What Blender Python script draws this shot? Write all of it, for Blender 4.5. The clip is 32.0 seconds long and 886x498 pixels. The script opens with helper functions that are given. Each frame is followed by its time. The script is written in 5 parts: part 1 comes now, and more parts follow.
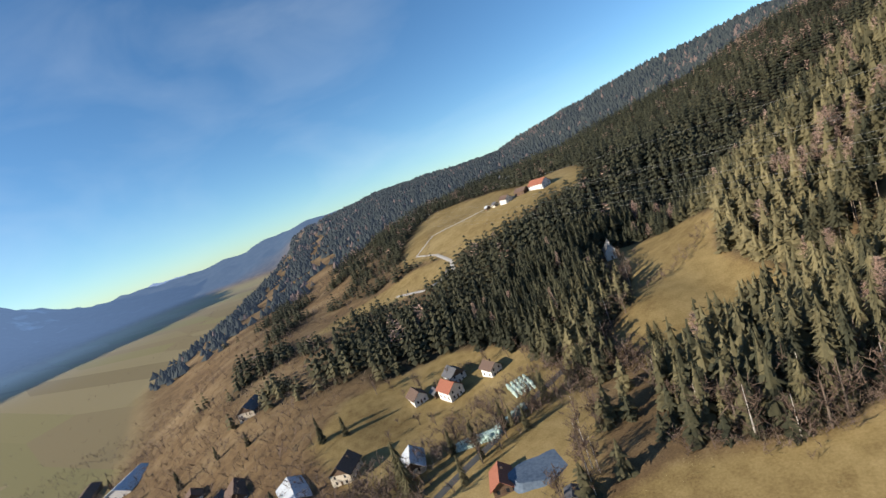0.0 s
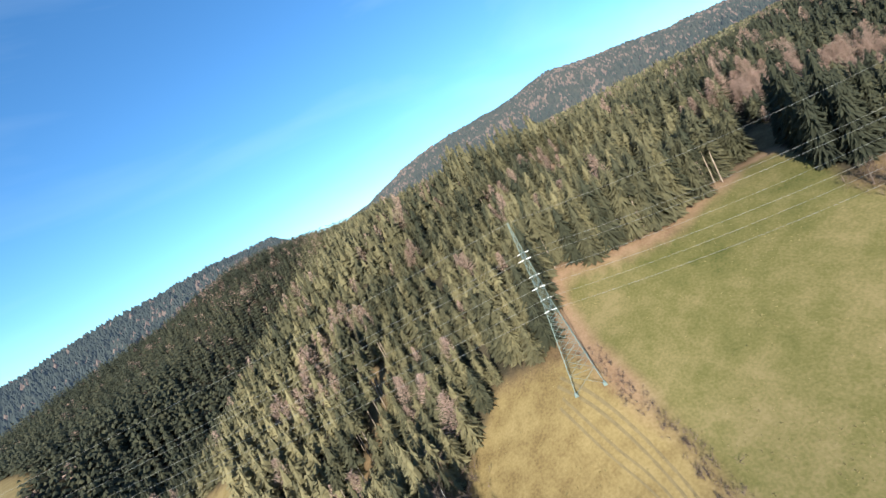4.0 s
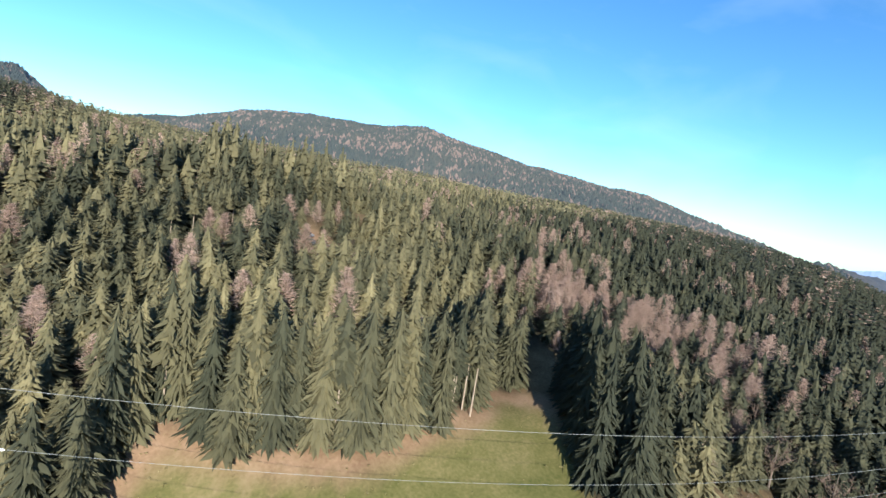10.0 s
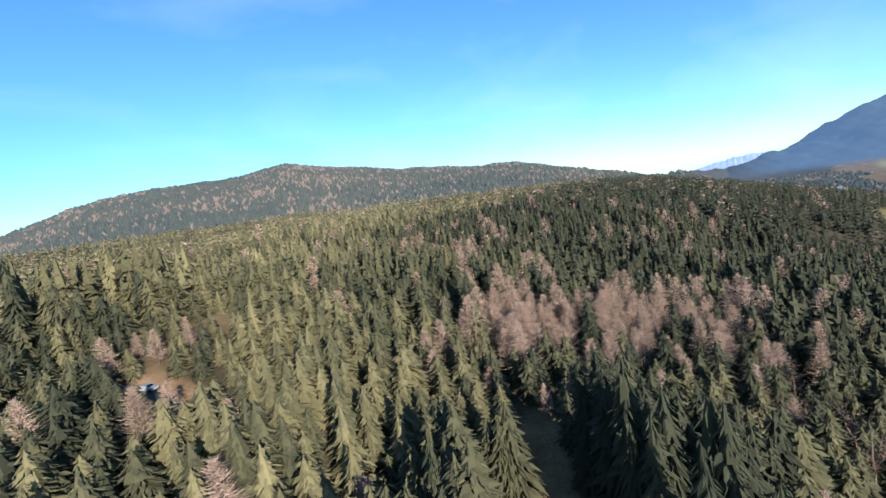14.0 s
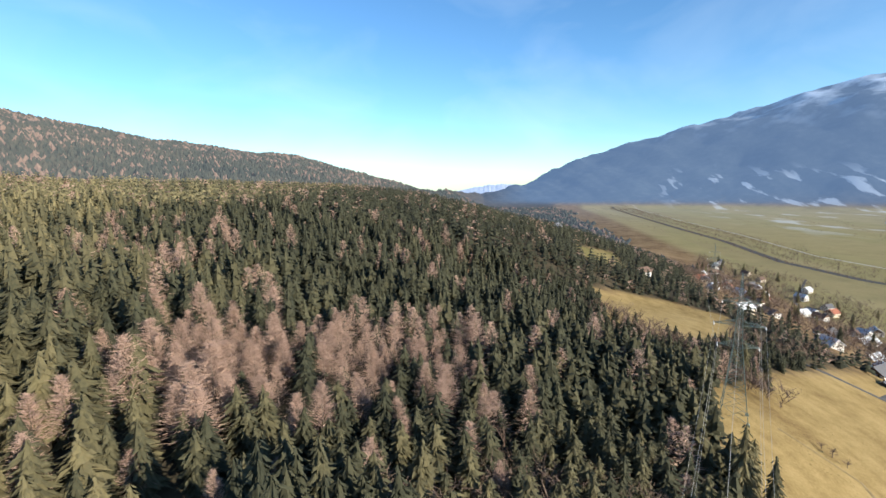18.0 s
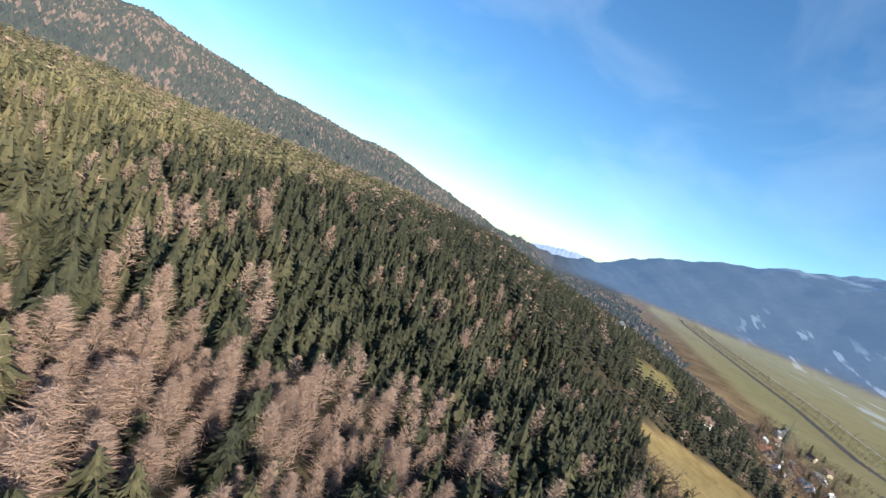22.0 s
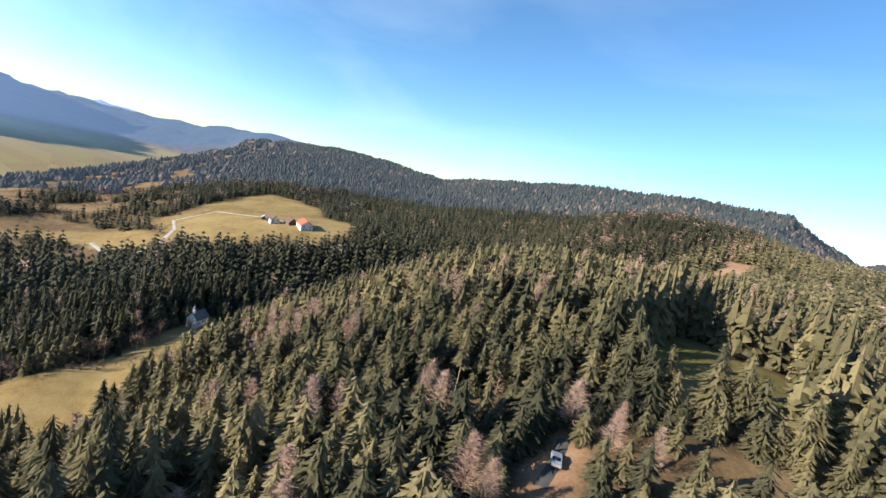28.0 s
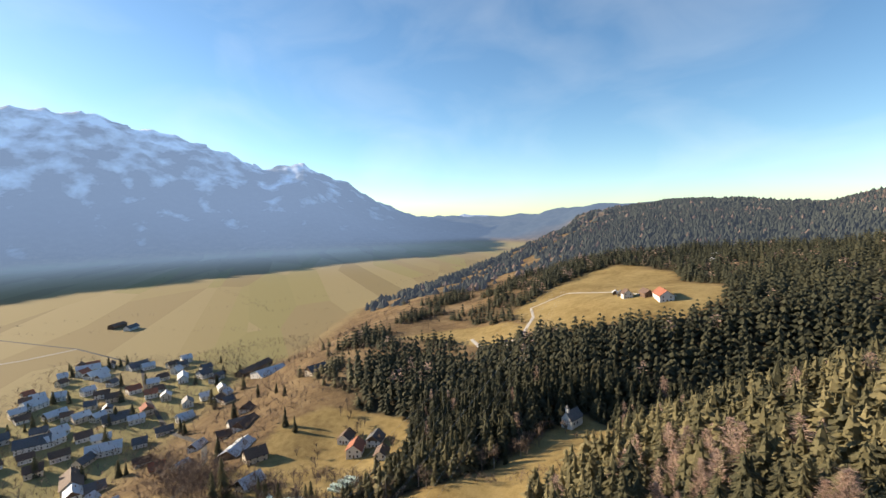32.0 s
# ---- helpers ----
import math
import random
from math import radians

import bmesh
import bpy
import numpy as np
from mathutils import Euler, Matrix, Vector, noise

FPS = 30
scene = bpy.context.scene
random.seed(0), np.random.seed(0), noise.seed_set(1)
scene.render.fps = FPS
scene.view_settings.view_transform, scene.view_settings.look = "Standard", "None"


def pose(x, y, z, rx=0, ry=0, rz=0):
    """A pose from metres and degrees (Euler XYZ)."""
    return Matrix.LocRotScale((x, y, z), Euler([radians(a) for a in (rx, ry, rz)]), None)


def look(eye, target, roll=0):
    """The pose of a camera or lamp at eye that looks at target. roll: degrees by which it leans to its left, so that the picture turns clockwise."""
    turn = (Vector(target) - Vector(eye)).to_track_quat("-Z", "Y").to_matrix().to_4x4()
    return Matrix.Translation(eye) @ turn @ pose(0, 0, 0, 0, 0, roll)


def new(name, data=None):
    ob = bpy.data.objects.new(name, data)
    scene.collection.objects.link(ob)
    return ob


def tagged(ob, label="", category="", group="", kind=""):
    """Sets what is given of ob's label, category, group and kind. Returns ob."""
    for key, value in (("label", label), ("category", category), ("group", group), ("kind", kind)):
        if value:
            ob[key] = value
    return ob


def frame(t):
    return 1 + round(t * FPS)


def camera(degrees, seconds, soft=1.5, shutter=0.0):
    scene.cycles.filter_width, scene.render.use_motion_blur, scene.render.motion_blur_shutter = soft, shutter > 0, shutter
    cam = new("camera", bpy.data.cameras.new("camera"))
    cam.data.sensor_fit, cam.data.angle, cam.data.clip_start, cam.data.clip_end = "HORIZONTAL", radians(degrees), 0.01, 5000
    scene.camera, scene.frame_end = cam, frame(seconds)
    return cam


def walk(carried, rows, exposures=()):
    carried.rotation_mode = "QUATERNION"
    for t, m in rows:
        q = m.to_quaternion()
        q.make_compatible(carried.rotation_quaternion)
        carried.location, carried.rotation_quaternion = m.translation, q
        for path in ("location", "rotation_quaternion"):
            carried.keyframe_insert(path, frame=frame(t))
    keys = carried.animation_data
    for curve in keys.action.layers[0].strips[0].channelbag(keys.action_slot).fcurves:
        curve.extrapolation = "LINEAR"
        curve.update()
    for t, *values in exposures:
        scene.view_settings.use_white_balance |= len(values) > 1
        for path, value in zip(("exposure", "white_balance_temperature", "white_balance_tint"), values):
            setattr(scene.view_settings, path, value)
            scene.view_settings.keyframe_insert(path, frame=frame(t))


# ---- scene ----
cam = camera(86.5, 32.0)
PATH = [
    (0, pose(22.53, -12.70, -6.18, 82.42, 19.92, 33.12)),
    (0.5, pose(19.61, -7.65, -5.00, 82.44, 19.87, 26.68)),
    (1, pose(17.32, -2.43, -3.98, 82.91, 22.34, 26.54)),
    (1.5, pose(15.74, 2.59, -3.20, 84.99, 26.99, 22.18)),
    (2, pose(14.98, 7.26, -2.66, 85.86, 32.44, 14.58)),
    (2.5, pose(15.18, 11.78, -2.29, 86.25, 29.92, 3.94)),
    (3, pose(16.13, 16.81, -2.10, 86.34, 33.29, -6.49)),
    (3.5, pose(18.26, 22.05, -2.12, 87.14, 31.17, -15.48)),
    (4, pose(21.94, 26.64, -2.07, 84.41, 27.45, -29.27)),
    (4.5, pose(26.33, 30.43, -1.83, 81.73, 23.55, -41.20)),
    (6.5, pose(48.73, 38.03, 1.58, 77.25, -10.32, -68.08)),
    (7, pose(53.98, 41.06, 2.51, 79.15, -12.22, -65.38)),
    (7.5, pose(58.88, 44.63, 3.68, 78.82, -14.36, -60.43)),
    (8, pose(63.82, 48.22, 4.67, 79.19, -8.49, -55.53)),
    (8.5, pose(68.80, 51.98, 5.50, 81.10, -0.73, -52.13)),
    (9, pose(73.49, 55.85, 6.59, 84.10, -0.87, -50.18)),
    (9.5, pose(78.05, 59.55, 7.77, 85.13, -8.22, -49.16)),
    (10, pose(81.86, 63.45, 8.90, 83.54, -9.08, -49.51)),
    (10.5, pose(85.75, 67.48, 9.61, 80.94, -8.09, -46.20)),
    (11, pose(89.71, 71.44, 10.15, 79.75, -0.95, -43.35)),
    (11.5, pose(93.34, 75.44, 10.80, 80.77, 6.62, -41.89)),
    (12, pose(97.01, 79.28, 11.73, 81.83, 14.61, -44.13)),
    (12.5, pose(101.10, 82.68, 13.11, 82.94, 16.55, -49.45)),
    (13, pose(105.29, 85.02, 14.59, 85.98, 16.58, -54.90)),
    (13.5, pose(109.62, 87.06, 15.80, 87.50, 8.44, -59.75)),
    (14, pose(114.13, 89.07, 17.01, 84.56, 9.78, -63.45)),
    (14.5, pose(118.49, 90.66, 18.09, 82.84, 4.84, -67.00)),
    (16.5, pose(130.57, 82.91, 15.68, 87.85, 9.87, -77.04)),
    (17, pose(133.94, 82.88, 16.46, 86.92, 11.87, -81.07)),
    (17.5, pose(137.41, 82.99, 17.49, 83.48, 2.72, -86.38)),
    (18, pose(141.40, 82.93, 18.38, 82.00, 1.16, -89.55)),
    (18.5, pose(145.81, 82.77, 19.07, 81.68, -0.03, -91.13)),
    (19, pose(149.98, 82.63, 19.64, 82.59, -1.49, -92.08)),
    (19.5, pose(154.12, 82.51, 20.38, 86.16, -4.99, -93.20)),
    (20, pose(158.12, 82.60, 21.24, 89.65, -7.27, -93.13)),
    (20.5, pose(162.31, 82.81, 22.28, 85.75, -11.17, -91.25)),
    (21, pose(166.30, 82.92, 23.15, 82.80, -15.09, -87.30)),
    (21.5, pose(170.33, 83.14, 23.76, 81.53, -18.39, -83.00)),
    (22, pose(174.35, 84.11, 24.22, 84.22, -19.83, -79.65)),
    (22.5, pose(178.16, 84.69, 25.08, 86.56, -20.00, -71.34)),
    (23, pose(181.06, 85.88, 25.85, 89.52, -23.46, -63.51)),
    (23.5, pose(183.82, 87.91, 26.80, 91.33, -24.95, -55.98)),
    (24, pose(186.37, 90.67, 27.73, 90.73, -28.77, -43.90)),
    (24.5, pose(188.10, 93.34, 28.23, 89.55, -27.66, -30.69)),
    (25, pose(188.86, 96.16, 28.74, 86.40, -25.13, -15.65)),
    (25.5, pose(188.58, 98.75, 29.16, 80.79, -20.01, -2.77)),
    (26, pose(188.19, 101.68, 29.32, 75.68, -12.10, 8.95)),
    (26.5, pose(187.29, 104.61, 29.67, 76.48, -6.09, 14.71)),
    (28.5, pose(181.35, 113.97, 31.25, 83.41, -14.23, 41.15)),
    (29, pose(177.76, 116.48, 31.11, 83.71, -8.48, 51.03)),
    (29.5, pose(173.44, 119.08, 30.84, 81.72, 2.59, 59.24)),
    (30, pose(168.70, 121.30, 30.83, 80.13, 2.24, 62.68)),
    (30.5, pose(163.83, 122.98, 31.19, 79.66, 3.21, 64.39)),
    (31, pose(159.01, 124.39, 31.77, 81.33, 4.69, 67.43)),
    (31.5, pose(154.25, 125.94, 32.47, 84.23, 3.39, 69.74)),
    (32, pose(149.69, 127.82, 33.19, 86.14, 1.80, 71.31)),
]
walk(cam, PATH, [(0, 0.55, 6700, 10), (1, 0.7, 6700, 9), (2, 0.9, 6500, 7), (3, 1.1, 5900, 4), (4, 1.05, 6100, 4), (7, 1.05, 5900, 6), (9, 1.1, 5900, 5), (12, 1.05, 5900, 4), (16, 1.0, 6400, 7), (19, 1.05, 6700, 8), (22, 1.05, 6500, 6),
                 (24.5, 1.2, 5800, 3), (26.5, 1.3, 6200, 9), (29, 1.05, 7300, 11), (32, 1.0, 8000, 12)])

# ---- world and sun
SUN_EL, SUN_BEARING = 18.5, 219.0
world = bpy.data.worlds.new("sky")
scene.world = world
world.use_nodes = True
wn = world.node_tree.nodes
wl = world.node_tree.links
sky = wn.new("ShaderNodeTexSky")
sky.sky_type, sky.sun_disc = "NISHITA", False
sky.sun_elevation, sky.sun_rotation = radians(SUN_EL), radians(SUN_BEARING)
sky.altitude, sky.air_density, sky.dust_density, sky.ozone_density = 900, 0.9, 0.4, 2.0
deep = wn.new("ShaderNodeHueSaturation")
deep.inputs["Saturation"].default_value = 1.12
wl.new(sky.outputs[0], deep.inputs["Color"])
cool = wn.new("ShaderNodeMix")
cool.data_type, cool.blend_type = "RGBA", "MULTIPLY"
cool.inputs["Factor"].default_value = 1.0
cool.inputs["B"].default_value = (0.76, 0.97, 1.08, 1)
wl.new(deep.outputs[0], cool.inputs["A"])
# thin streaks of high cloud
wtc, wmap, wisp, thin = wn.new("ShaderNodeTexCoord"), wn.new("ShaderNodeMapping"), wn.new("ShaderNodeTexNoise"), wn.new("ShaderNodeMapRange")
wmap.inputs["Rotation"].default_value = (0.5, 0.25, 0.7)
wmap.inputs["Scale"].default_value = (0.8, 4.0, 7.0)
wisp.inputs["Scale"].default_value, wisp.inputs["Detail"].default_value, wisp.inputs["Distortion"].default_value = 1.1, 5, 0.5
thin.inputs[1].default_value, thin.inputs[2].default_value, thin.inputs[4].default_value = 0.45, 0.85, 0.15
wl.new(wtc.outputs["Generated"], wmap.inputs["Vector"])
wl.new(wmap.outputs[0], wisp.inputs["Vector"])
wl.new(wisp.outputs[0], thin.inputs[0])
cloud = wn.new("ShaderNodeMix")
cloud.data_type = "RGBA"
cloud.inputs["B"].default_value = (6.0, 6.6, 7.2, 1)
wl.new(thin.outputs[0], cloud.inputs["Factor"])
wl.new(cool.outputs["Result"], cloud.inputs["A"])
wl.new(cloud.outputs["Result"], wn["Background"].inputs[0])
wn["Background"].inputs[1].default_value = 0.11
sun = new("sun", bpy.data.lights.new("sun", "SUN"))
sun.data.energy, sun.data.angle, sun.data.color = 5.0, radians(0.5), (1.0, 0.93, 0.82)
a, e = radians(SUN_BEARING), radians(SUN_EL)
toward = Vector((math.sin(a) * math.cos(e), math.cos(a) * math.cos(e), math.sin(e)))
sun.matrix_world = look(toward * 100, (0, 0, 0))


# ---- materials
def mat(name, stops, scale=1.0, rough=0.9, bump=0.0, fine=8.0, metal=0.0, tint=0.0, haze=None, coords="Object", thin=0.0):
    """A surface with two scales of colour variation between the given stops, fine relief, and if wanted a share of each plant's own tint."""
    m = bpy.data.materials.new(name)
    m.use_nodes = True
    n, l = m.node_tree.nodes, m.node_tree.links
    b = n["Principled BSDF"]
    b.inputs["Roughness"].default_value, b.inputs["Metallic"].default_value = rough, metal
    b.inputs["Specular IOR Level"].default_value = 0.25
    tc = n.new("ShaderNodeTexCoord")
    big, small = n.new("ShaderNodeTexNoise"), n.new("ShaderNodeTexNoise")
    big.inputs["Scale"].default_value, small.inputs["Scale"].default_value = scale, scale * fine
    big.inputs["Detail"].default_value, small.inputs["Detail"].default_value = 4, 3
    for t in (big, small):
        l.new(tc.outputs[coords], t.inputs["Vector"])
    mix = n.new("ShaderNodeMath")
    mix.operation = "MULTIPLY_ADD"
    mix.inputs[1].default_value = 0.45
    l.new(small.outputs[0], mix.inputs[0])
    half = n.new("ShaderNodeMath")
    half.operation = "MULTIPLY"
    half.inputs[1].default_value = 0.55
    l.new(big.outputs[0], half.inputs[0])
    l.new(half.outputs[0], mix.inputs[2])
    fac = mix.outputs[0]
    if tint:
        at = n.new("ShaderNodeAttribute")
        at.attribute_name = "tint"
        add = n.new("ShaderNodeMath")
        add.operation = "MULTIPLY_ADD"
        add.inputs[1].default_value = tint
        l.new(at.outputs["Fac"], add.inputs[0])
        low = n.new("ShaderNodeMath")
        low.operation = "MULTIPLY"
        low.inputs[1].default_value = 1 - tint
        l.new(fac, low.inputs[0])
        l.new(low.outputs[0], add.inputs[2])
        fac = add.outputs[0]
    ramp = n.new("ShaderNodeValToRGB")
    lo, hi = (0.28, 0.72) if not tint else (0.1, 0.9)
    el = ramp.color_ramp.elements
    el[0].position, el[1].position = lo, hi
    for i in range(1, len(stops) - 1):
        el.new(lo + (hi - lo) * i / (len(stops) - 1))
    for i, c in enumerate(stops):
        el[i].color = (*c, 1)
    l.new(fac, ramp.inputs[0])
    l.new(ramp.outputs[0], b.inputs["Base Color"])
    if bump:
        bp = n.new("ShaderNodeBump")
        bp.inputs["Strength"].default_value, bp.inputs["Distance"].default_value = 0.6, bump
        l.new(small.outputs[0], bp.inputs["Height"])
        l.new(bp.outputs[0], b.inputs["Normal"])
    if thin:
        out, through_leaf, both = n["Material Output"], n.new("ShaderNodeBsdfTranslucent"), n.new("ShaderNodeMixShader")
        l.new(ramp.outputs[0], through_leaf.inputs["Color"])
        both.inputs[0].default_value = thin
        l.new(b.outputs[0], both.inputs[1])
        l.new(through_leaf.outputs[0], both.inputs[2])
        l.new(both.outputs[0], out.inputs["Surface"])
    # haze holds colour and strength of a glow that imitates distant air
    if haze:
        b.inputs["Emission Color"].default_value = (*haze[:3], 1)
        b.inputs["Emission Strength"].default_value = haze[3]
    return m


M_SPRUCE = mat("spruce_needles", [(0.016, 0.022, 0.017), (0.062, 0.062, 0.036), (0.178, 0.152, 0.078), (0.330, 0.274, 0.140)], 0.35, 0.85, 0.0, 5, tint=0.55, thin=0.3)
# far trees carry a faint blue emission in place of aerial haze
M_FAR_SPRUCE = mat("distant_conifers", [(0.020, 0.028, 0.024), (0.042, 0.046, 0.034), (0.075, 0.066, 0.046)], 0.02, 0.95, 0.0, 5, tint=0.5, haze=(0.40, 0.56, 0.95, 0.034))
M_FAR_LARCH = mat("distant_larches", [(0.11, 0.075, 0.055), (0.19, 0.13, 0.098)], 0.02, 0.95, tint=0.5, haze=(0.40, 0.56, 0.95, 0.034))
M_LARCH = mat("bare_larch_twigs", [(0.23, 0.150, 0.114), (0.37, 0.25, 0.19), (0.48, 0.335, 0.26)], 0.4, 0.95, tint=0.5)
M_TWIG = mat("bare_broadleaf_twigs", [(0.075, 0.05, 0.036), (0.14, 0.095, 0.07), (0.22, 0.16, 0.12)], 0.4, 0.95, tint=0.5)
M_BARK = mat("spruce_bark", [(0.10, 0.075, 0.055), (0.22, 0.17, 0.13)], 1.5, 0.95, 0.02)
M_PALE = mat("pale_pine_bark", [(0.20, 0.145, 0.105), (0.42, 0.33, 0.25)], 1.5, 0.95, 0.02)
M_BIRCH = mat("pale_birch_bark", [(0.30, 0.26, 0.22), (0.62, 0.58, 0.52)], 1.2, 0.9, 0.01)
M_WALL = mat("white_render", [(0.60, 0.57, 0.52), (0.74, 0.72, 0.68)], 0.5, 0.9, 0.004)
M_CREAM = mat("cream_render", [(0.55, 0.47, 0.36), (0.68, 0.60, 0.48)], 0.5, 0.9, 0.004)
M_TIMBER = mat("weathered_timber", [(0.09, 0.055, 0.035), (0.20, 0.13, 0.085)], 2.0, 0.85, 0.01)
M_TILE = mat("red_clay_tiles", [(0.24, 0.082, 0.05), (0.37, 0.145, 0.088)], 1.5, 0.85, 0.02)
M_SLATE = mat("grey_roof_sheet", [(0.07, 0.07, 0.075), (0.16, 0.155, 0.155)], 1.0, 0.55, 0.01)
M_BROWN = mat("brown_roof_tiles", [(0.09, 0.055, 0.04), (0.18, 0.12, 0.09)], 1.5, 0.8, 0.02)
M_FROST = mat("frosted_roof", [(0.40, 0.42, 0.44), (0.62, 0.64, 0.66)], 0.8, 0.7)
M_GLASS = mat("dark_window_glass", [(0.015, 0.018, 0.022), (0.03, 0.035, 0.045)], 1.0, 0.1)
M_STEEL = mat("galvanised_steel_green", [(0.10, 0.135, 0.115), (0.19, 0.225, 0.20)], 0.6, 0.6, 0.0)
M_WIRE = mat("aluminium_cable", [(0.20, 0.20, 0.19), (0.32, 0.31, 0.29)], 0.2, 0.6)
M_PORC = mat("pale_insulators", [(0.65, 0.62, 0.58), (0.85, 0.83, 0.80)], 1.0, 0.3)
M_ROAD = mat("pale_gravel_road", [(0.30, 0.28, 0.25), (0.46, 0.43, 0.39)], 0.6, 0.95, 0.01)
M_ASPHALT = mat("asphalt", [(0.045, 0.045, 0.047), (0.085, 0.083, 0.08)], 0.4, 0.9, 0.005)
M_TRACK = mat("rutted_earth", [(0.13, 0.095, 0.046), (0.23, 0.17, 0.082)], 0.7, 0.95, 0.03)
M_BALE = mat("mint_bale_wrap", [(0.34, 0.46, 0.40), (0.58, 0.68, 0.62)], 1.2, 0.35)
M_WATER = mat("pond_ice", [(0.06, 0.085, 0.12), (0.16, 0.20, 0.25)], 0.12, 0.15)
M_CAR = mat("silver_car_paint", [(0.45, 0.47, 0.50), (0.55, 0.57, 0.60)], 1.0, 0.3, metal=0.5)
# snow peak and far ranges glow blue: haze put into their emission
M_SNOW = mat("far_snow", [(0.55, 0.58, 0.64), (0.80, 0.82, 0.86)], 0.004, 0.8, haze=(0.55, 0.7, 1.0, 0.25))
M_FAR = mat("far_hazed_range", [(0.05, 0.06, 0.075), (0.16, 0.17, 0.19)], 0.003, 0.95, haze=(0.45, 0.62, 1.0, 0.38))
M_TUFT = mat("dry_grass_tufts", [(0.12, 0.095, 0.036), (0.24, 0.185, 0.075), (0.36, 0.28, 0.13)], 0.3, 0.95, tint=0.6)
M_TYRE = mat("black_tyre", [(0.012, 0.012, 0.012), (0.025, 0.025, 0.025)], 3.0, 0.85)


# ---- shape of the land: plain functions of x (along the valley) and y (uphill)
FOOT_X = (-4500, -1700, -1265, -1006, -808, -540, -430, -216, 0, 180, 400, 830, 1170, 2200, 4500)
FOOT_Y = (3300, 1200, 746, 418, 256, 139, 60, -20, -120, -225, -330, -400, -480, -640, -900)
RISE_S = (0, 60, 210, 330, 420, 540, 640, 1000, 2600, 6000)
RISE_Z = (0, 14, 72, 113, 133, 151, 159, 168, 300, 500)
GULLY = ((-230, 20), (-150, 120), (-95, 235), (-35, 330), (60, 440), (130, 580), (150, 820))
# knolls and hollows: x, y, radius, height
KNOLLS = ((32, 180, 45, -16), (-32, 186, 26, 8), (175, 225, 75, 13), (84, 108, 34, -7), (-132, 150, 48, -10), (-165, 425, 90, 9), (70, 300, 80, 12), (420, -20, 50, -10), (270, 0, 35, 5), (85, 870, 260, 34), (172, 70, 34, 6), (182, 130, 18, -6), (146, 216, 25, -7), (265, 320, 80, -9), (392, 64, 60, -13), (86, 116, 20, 5.5))
# summits round the valley: bearing, distance, height
SUMMITS = ((-180, 4200, 700), (-116, 4300, 850), (-106, 4350, 905), (-98, 4340, 720), (-91, 4300, 510), (-86.5, 4300, 540), (-80, 4320, 270), (-75, 4380, 90),
           (-66, 4400, 15), (-52, 3600, 92), (-42, 2743, 80), (-36, 2200, 52), (-30, 1827, 36), (-22, 1520, 80), (-12, 1330, 112), (-2, 1300, 132),
           (6, 1500, 138), (11.5, 2000, 68), (19.5, 2800, 185), (25, 2700, 270), (32, 2620, 308), (38, 2600, 308), (45, 2520, 338), (58.5, 2500, 222),
           (72, 2500, 150), (81.5, 2390, 36), (88, 2600, -25), (94, 4200, -75), (99, 4360, 0), (105, 4300, 200), (122, 4300, 540), (131, 4250, 680), (139, 4250, 705), (180, 4200, 700))


def smooth(a, b, v):
    q = np.clip((v - a) / (b - a), 0, 1)
    return q * q * (3 - 2 * q)


def off_line(x, y, line):
    """Distance from a polyline, and how far along it (0 to 1)."""
    best, along = np.full(np.shape(x), 1e9), np.zeros(np.shape(x))
    for i in range(len(line) - 1):
        (ax, ay), (bx, by) = line[i], line[i + 1]
        q = np.clip(((x - ax) * (bx - ax) + (y - ay) * (by - ay)) / ((bx - ax) ** 2 + (by - ay) ** 2), 0, 1)
        d = np.hypot(x - ax - q * (bx - ax), y - ay - q * (by - ay))
        along = np.where(d < best, (i + q) / (len(line) - 1), along)
        best = np.minimum(best, d)
    return best, along


def waves(x, y, size, seed):
    """Soft uneven swell between -1 and 1."""
    a = np.sin(x / size + seed) * np.cos(y / size * 1.1 - seed * 2)
    b = np.sin((x * 0.6 + y * 0.8) / size * 2.1 + seed * 3) * np.sin((y * 0.6 - x * 0.8) / size * 1.9 + seed)
    return 0.6 * a + 0.4 * b


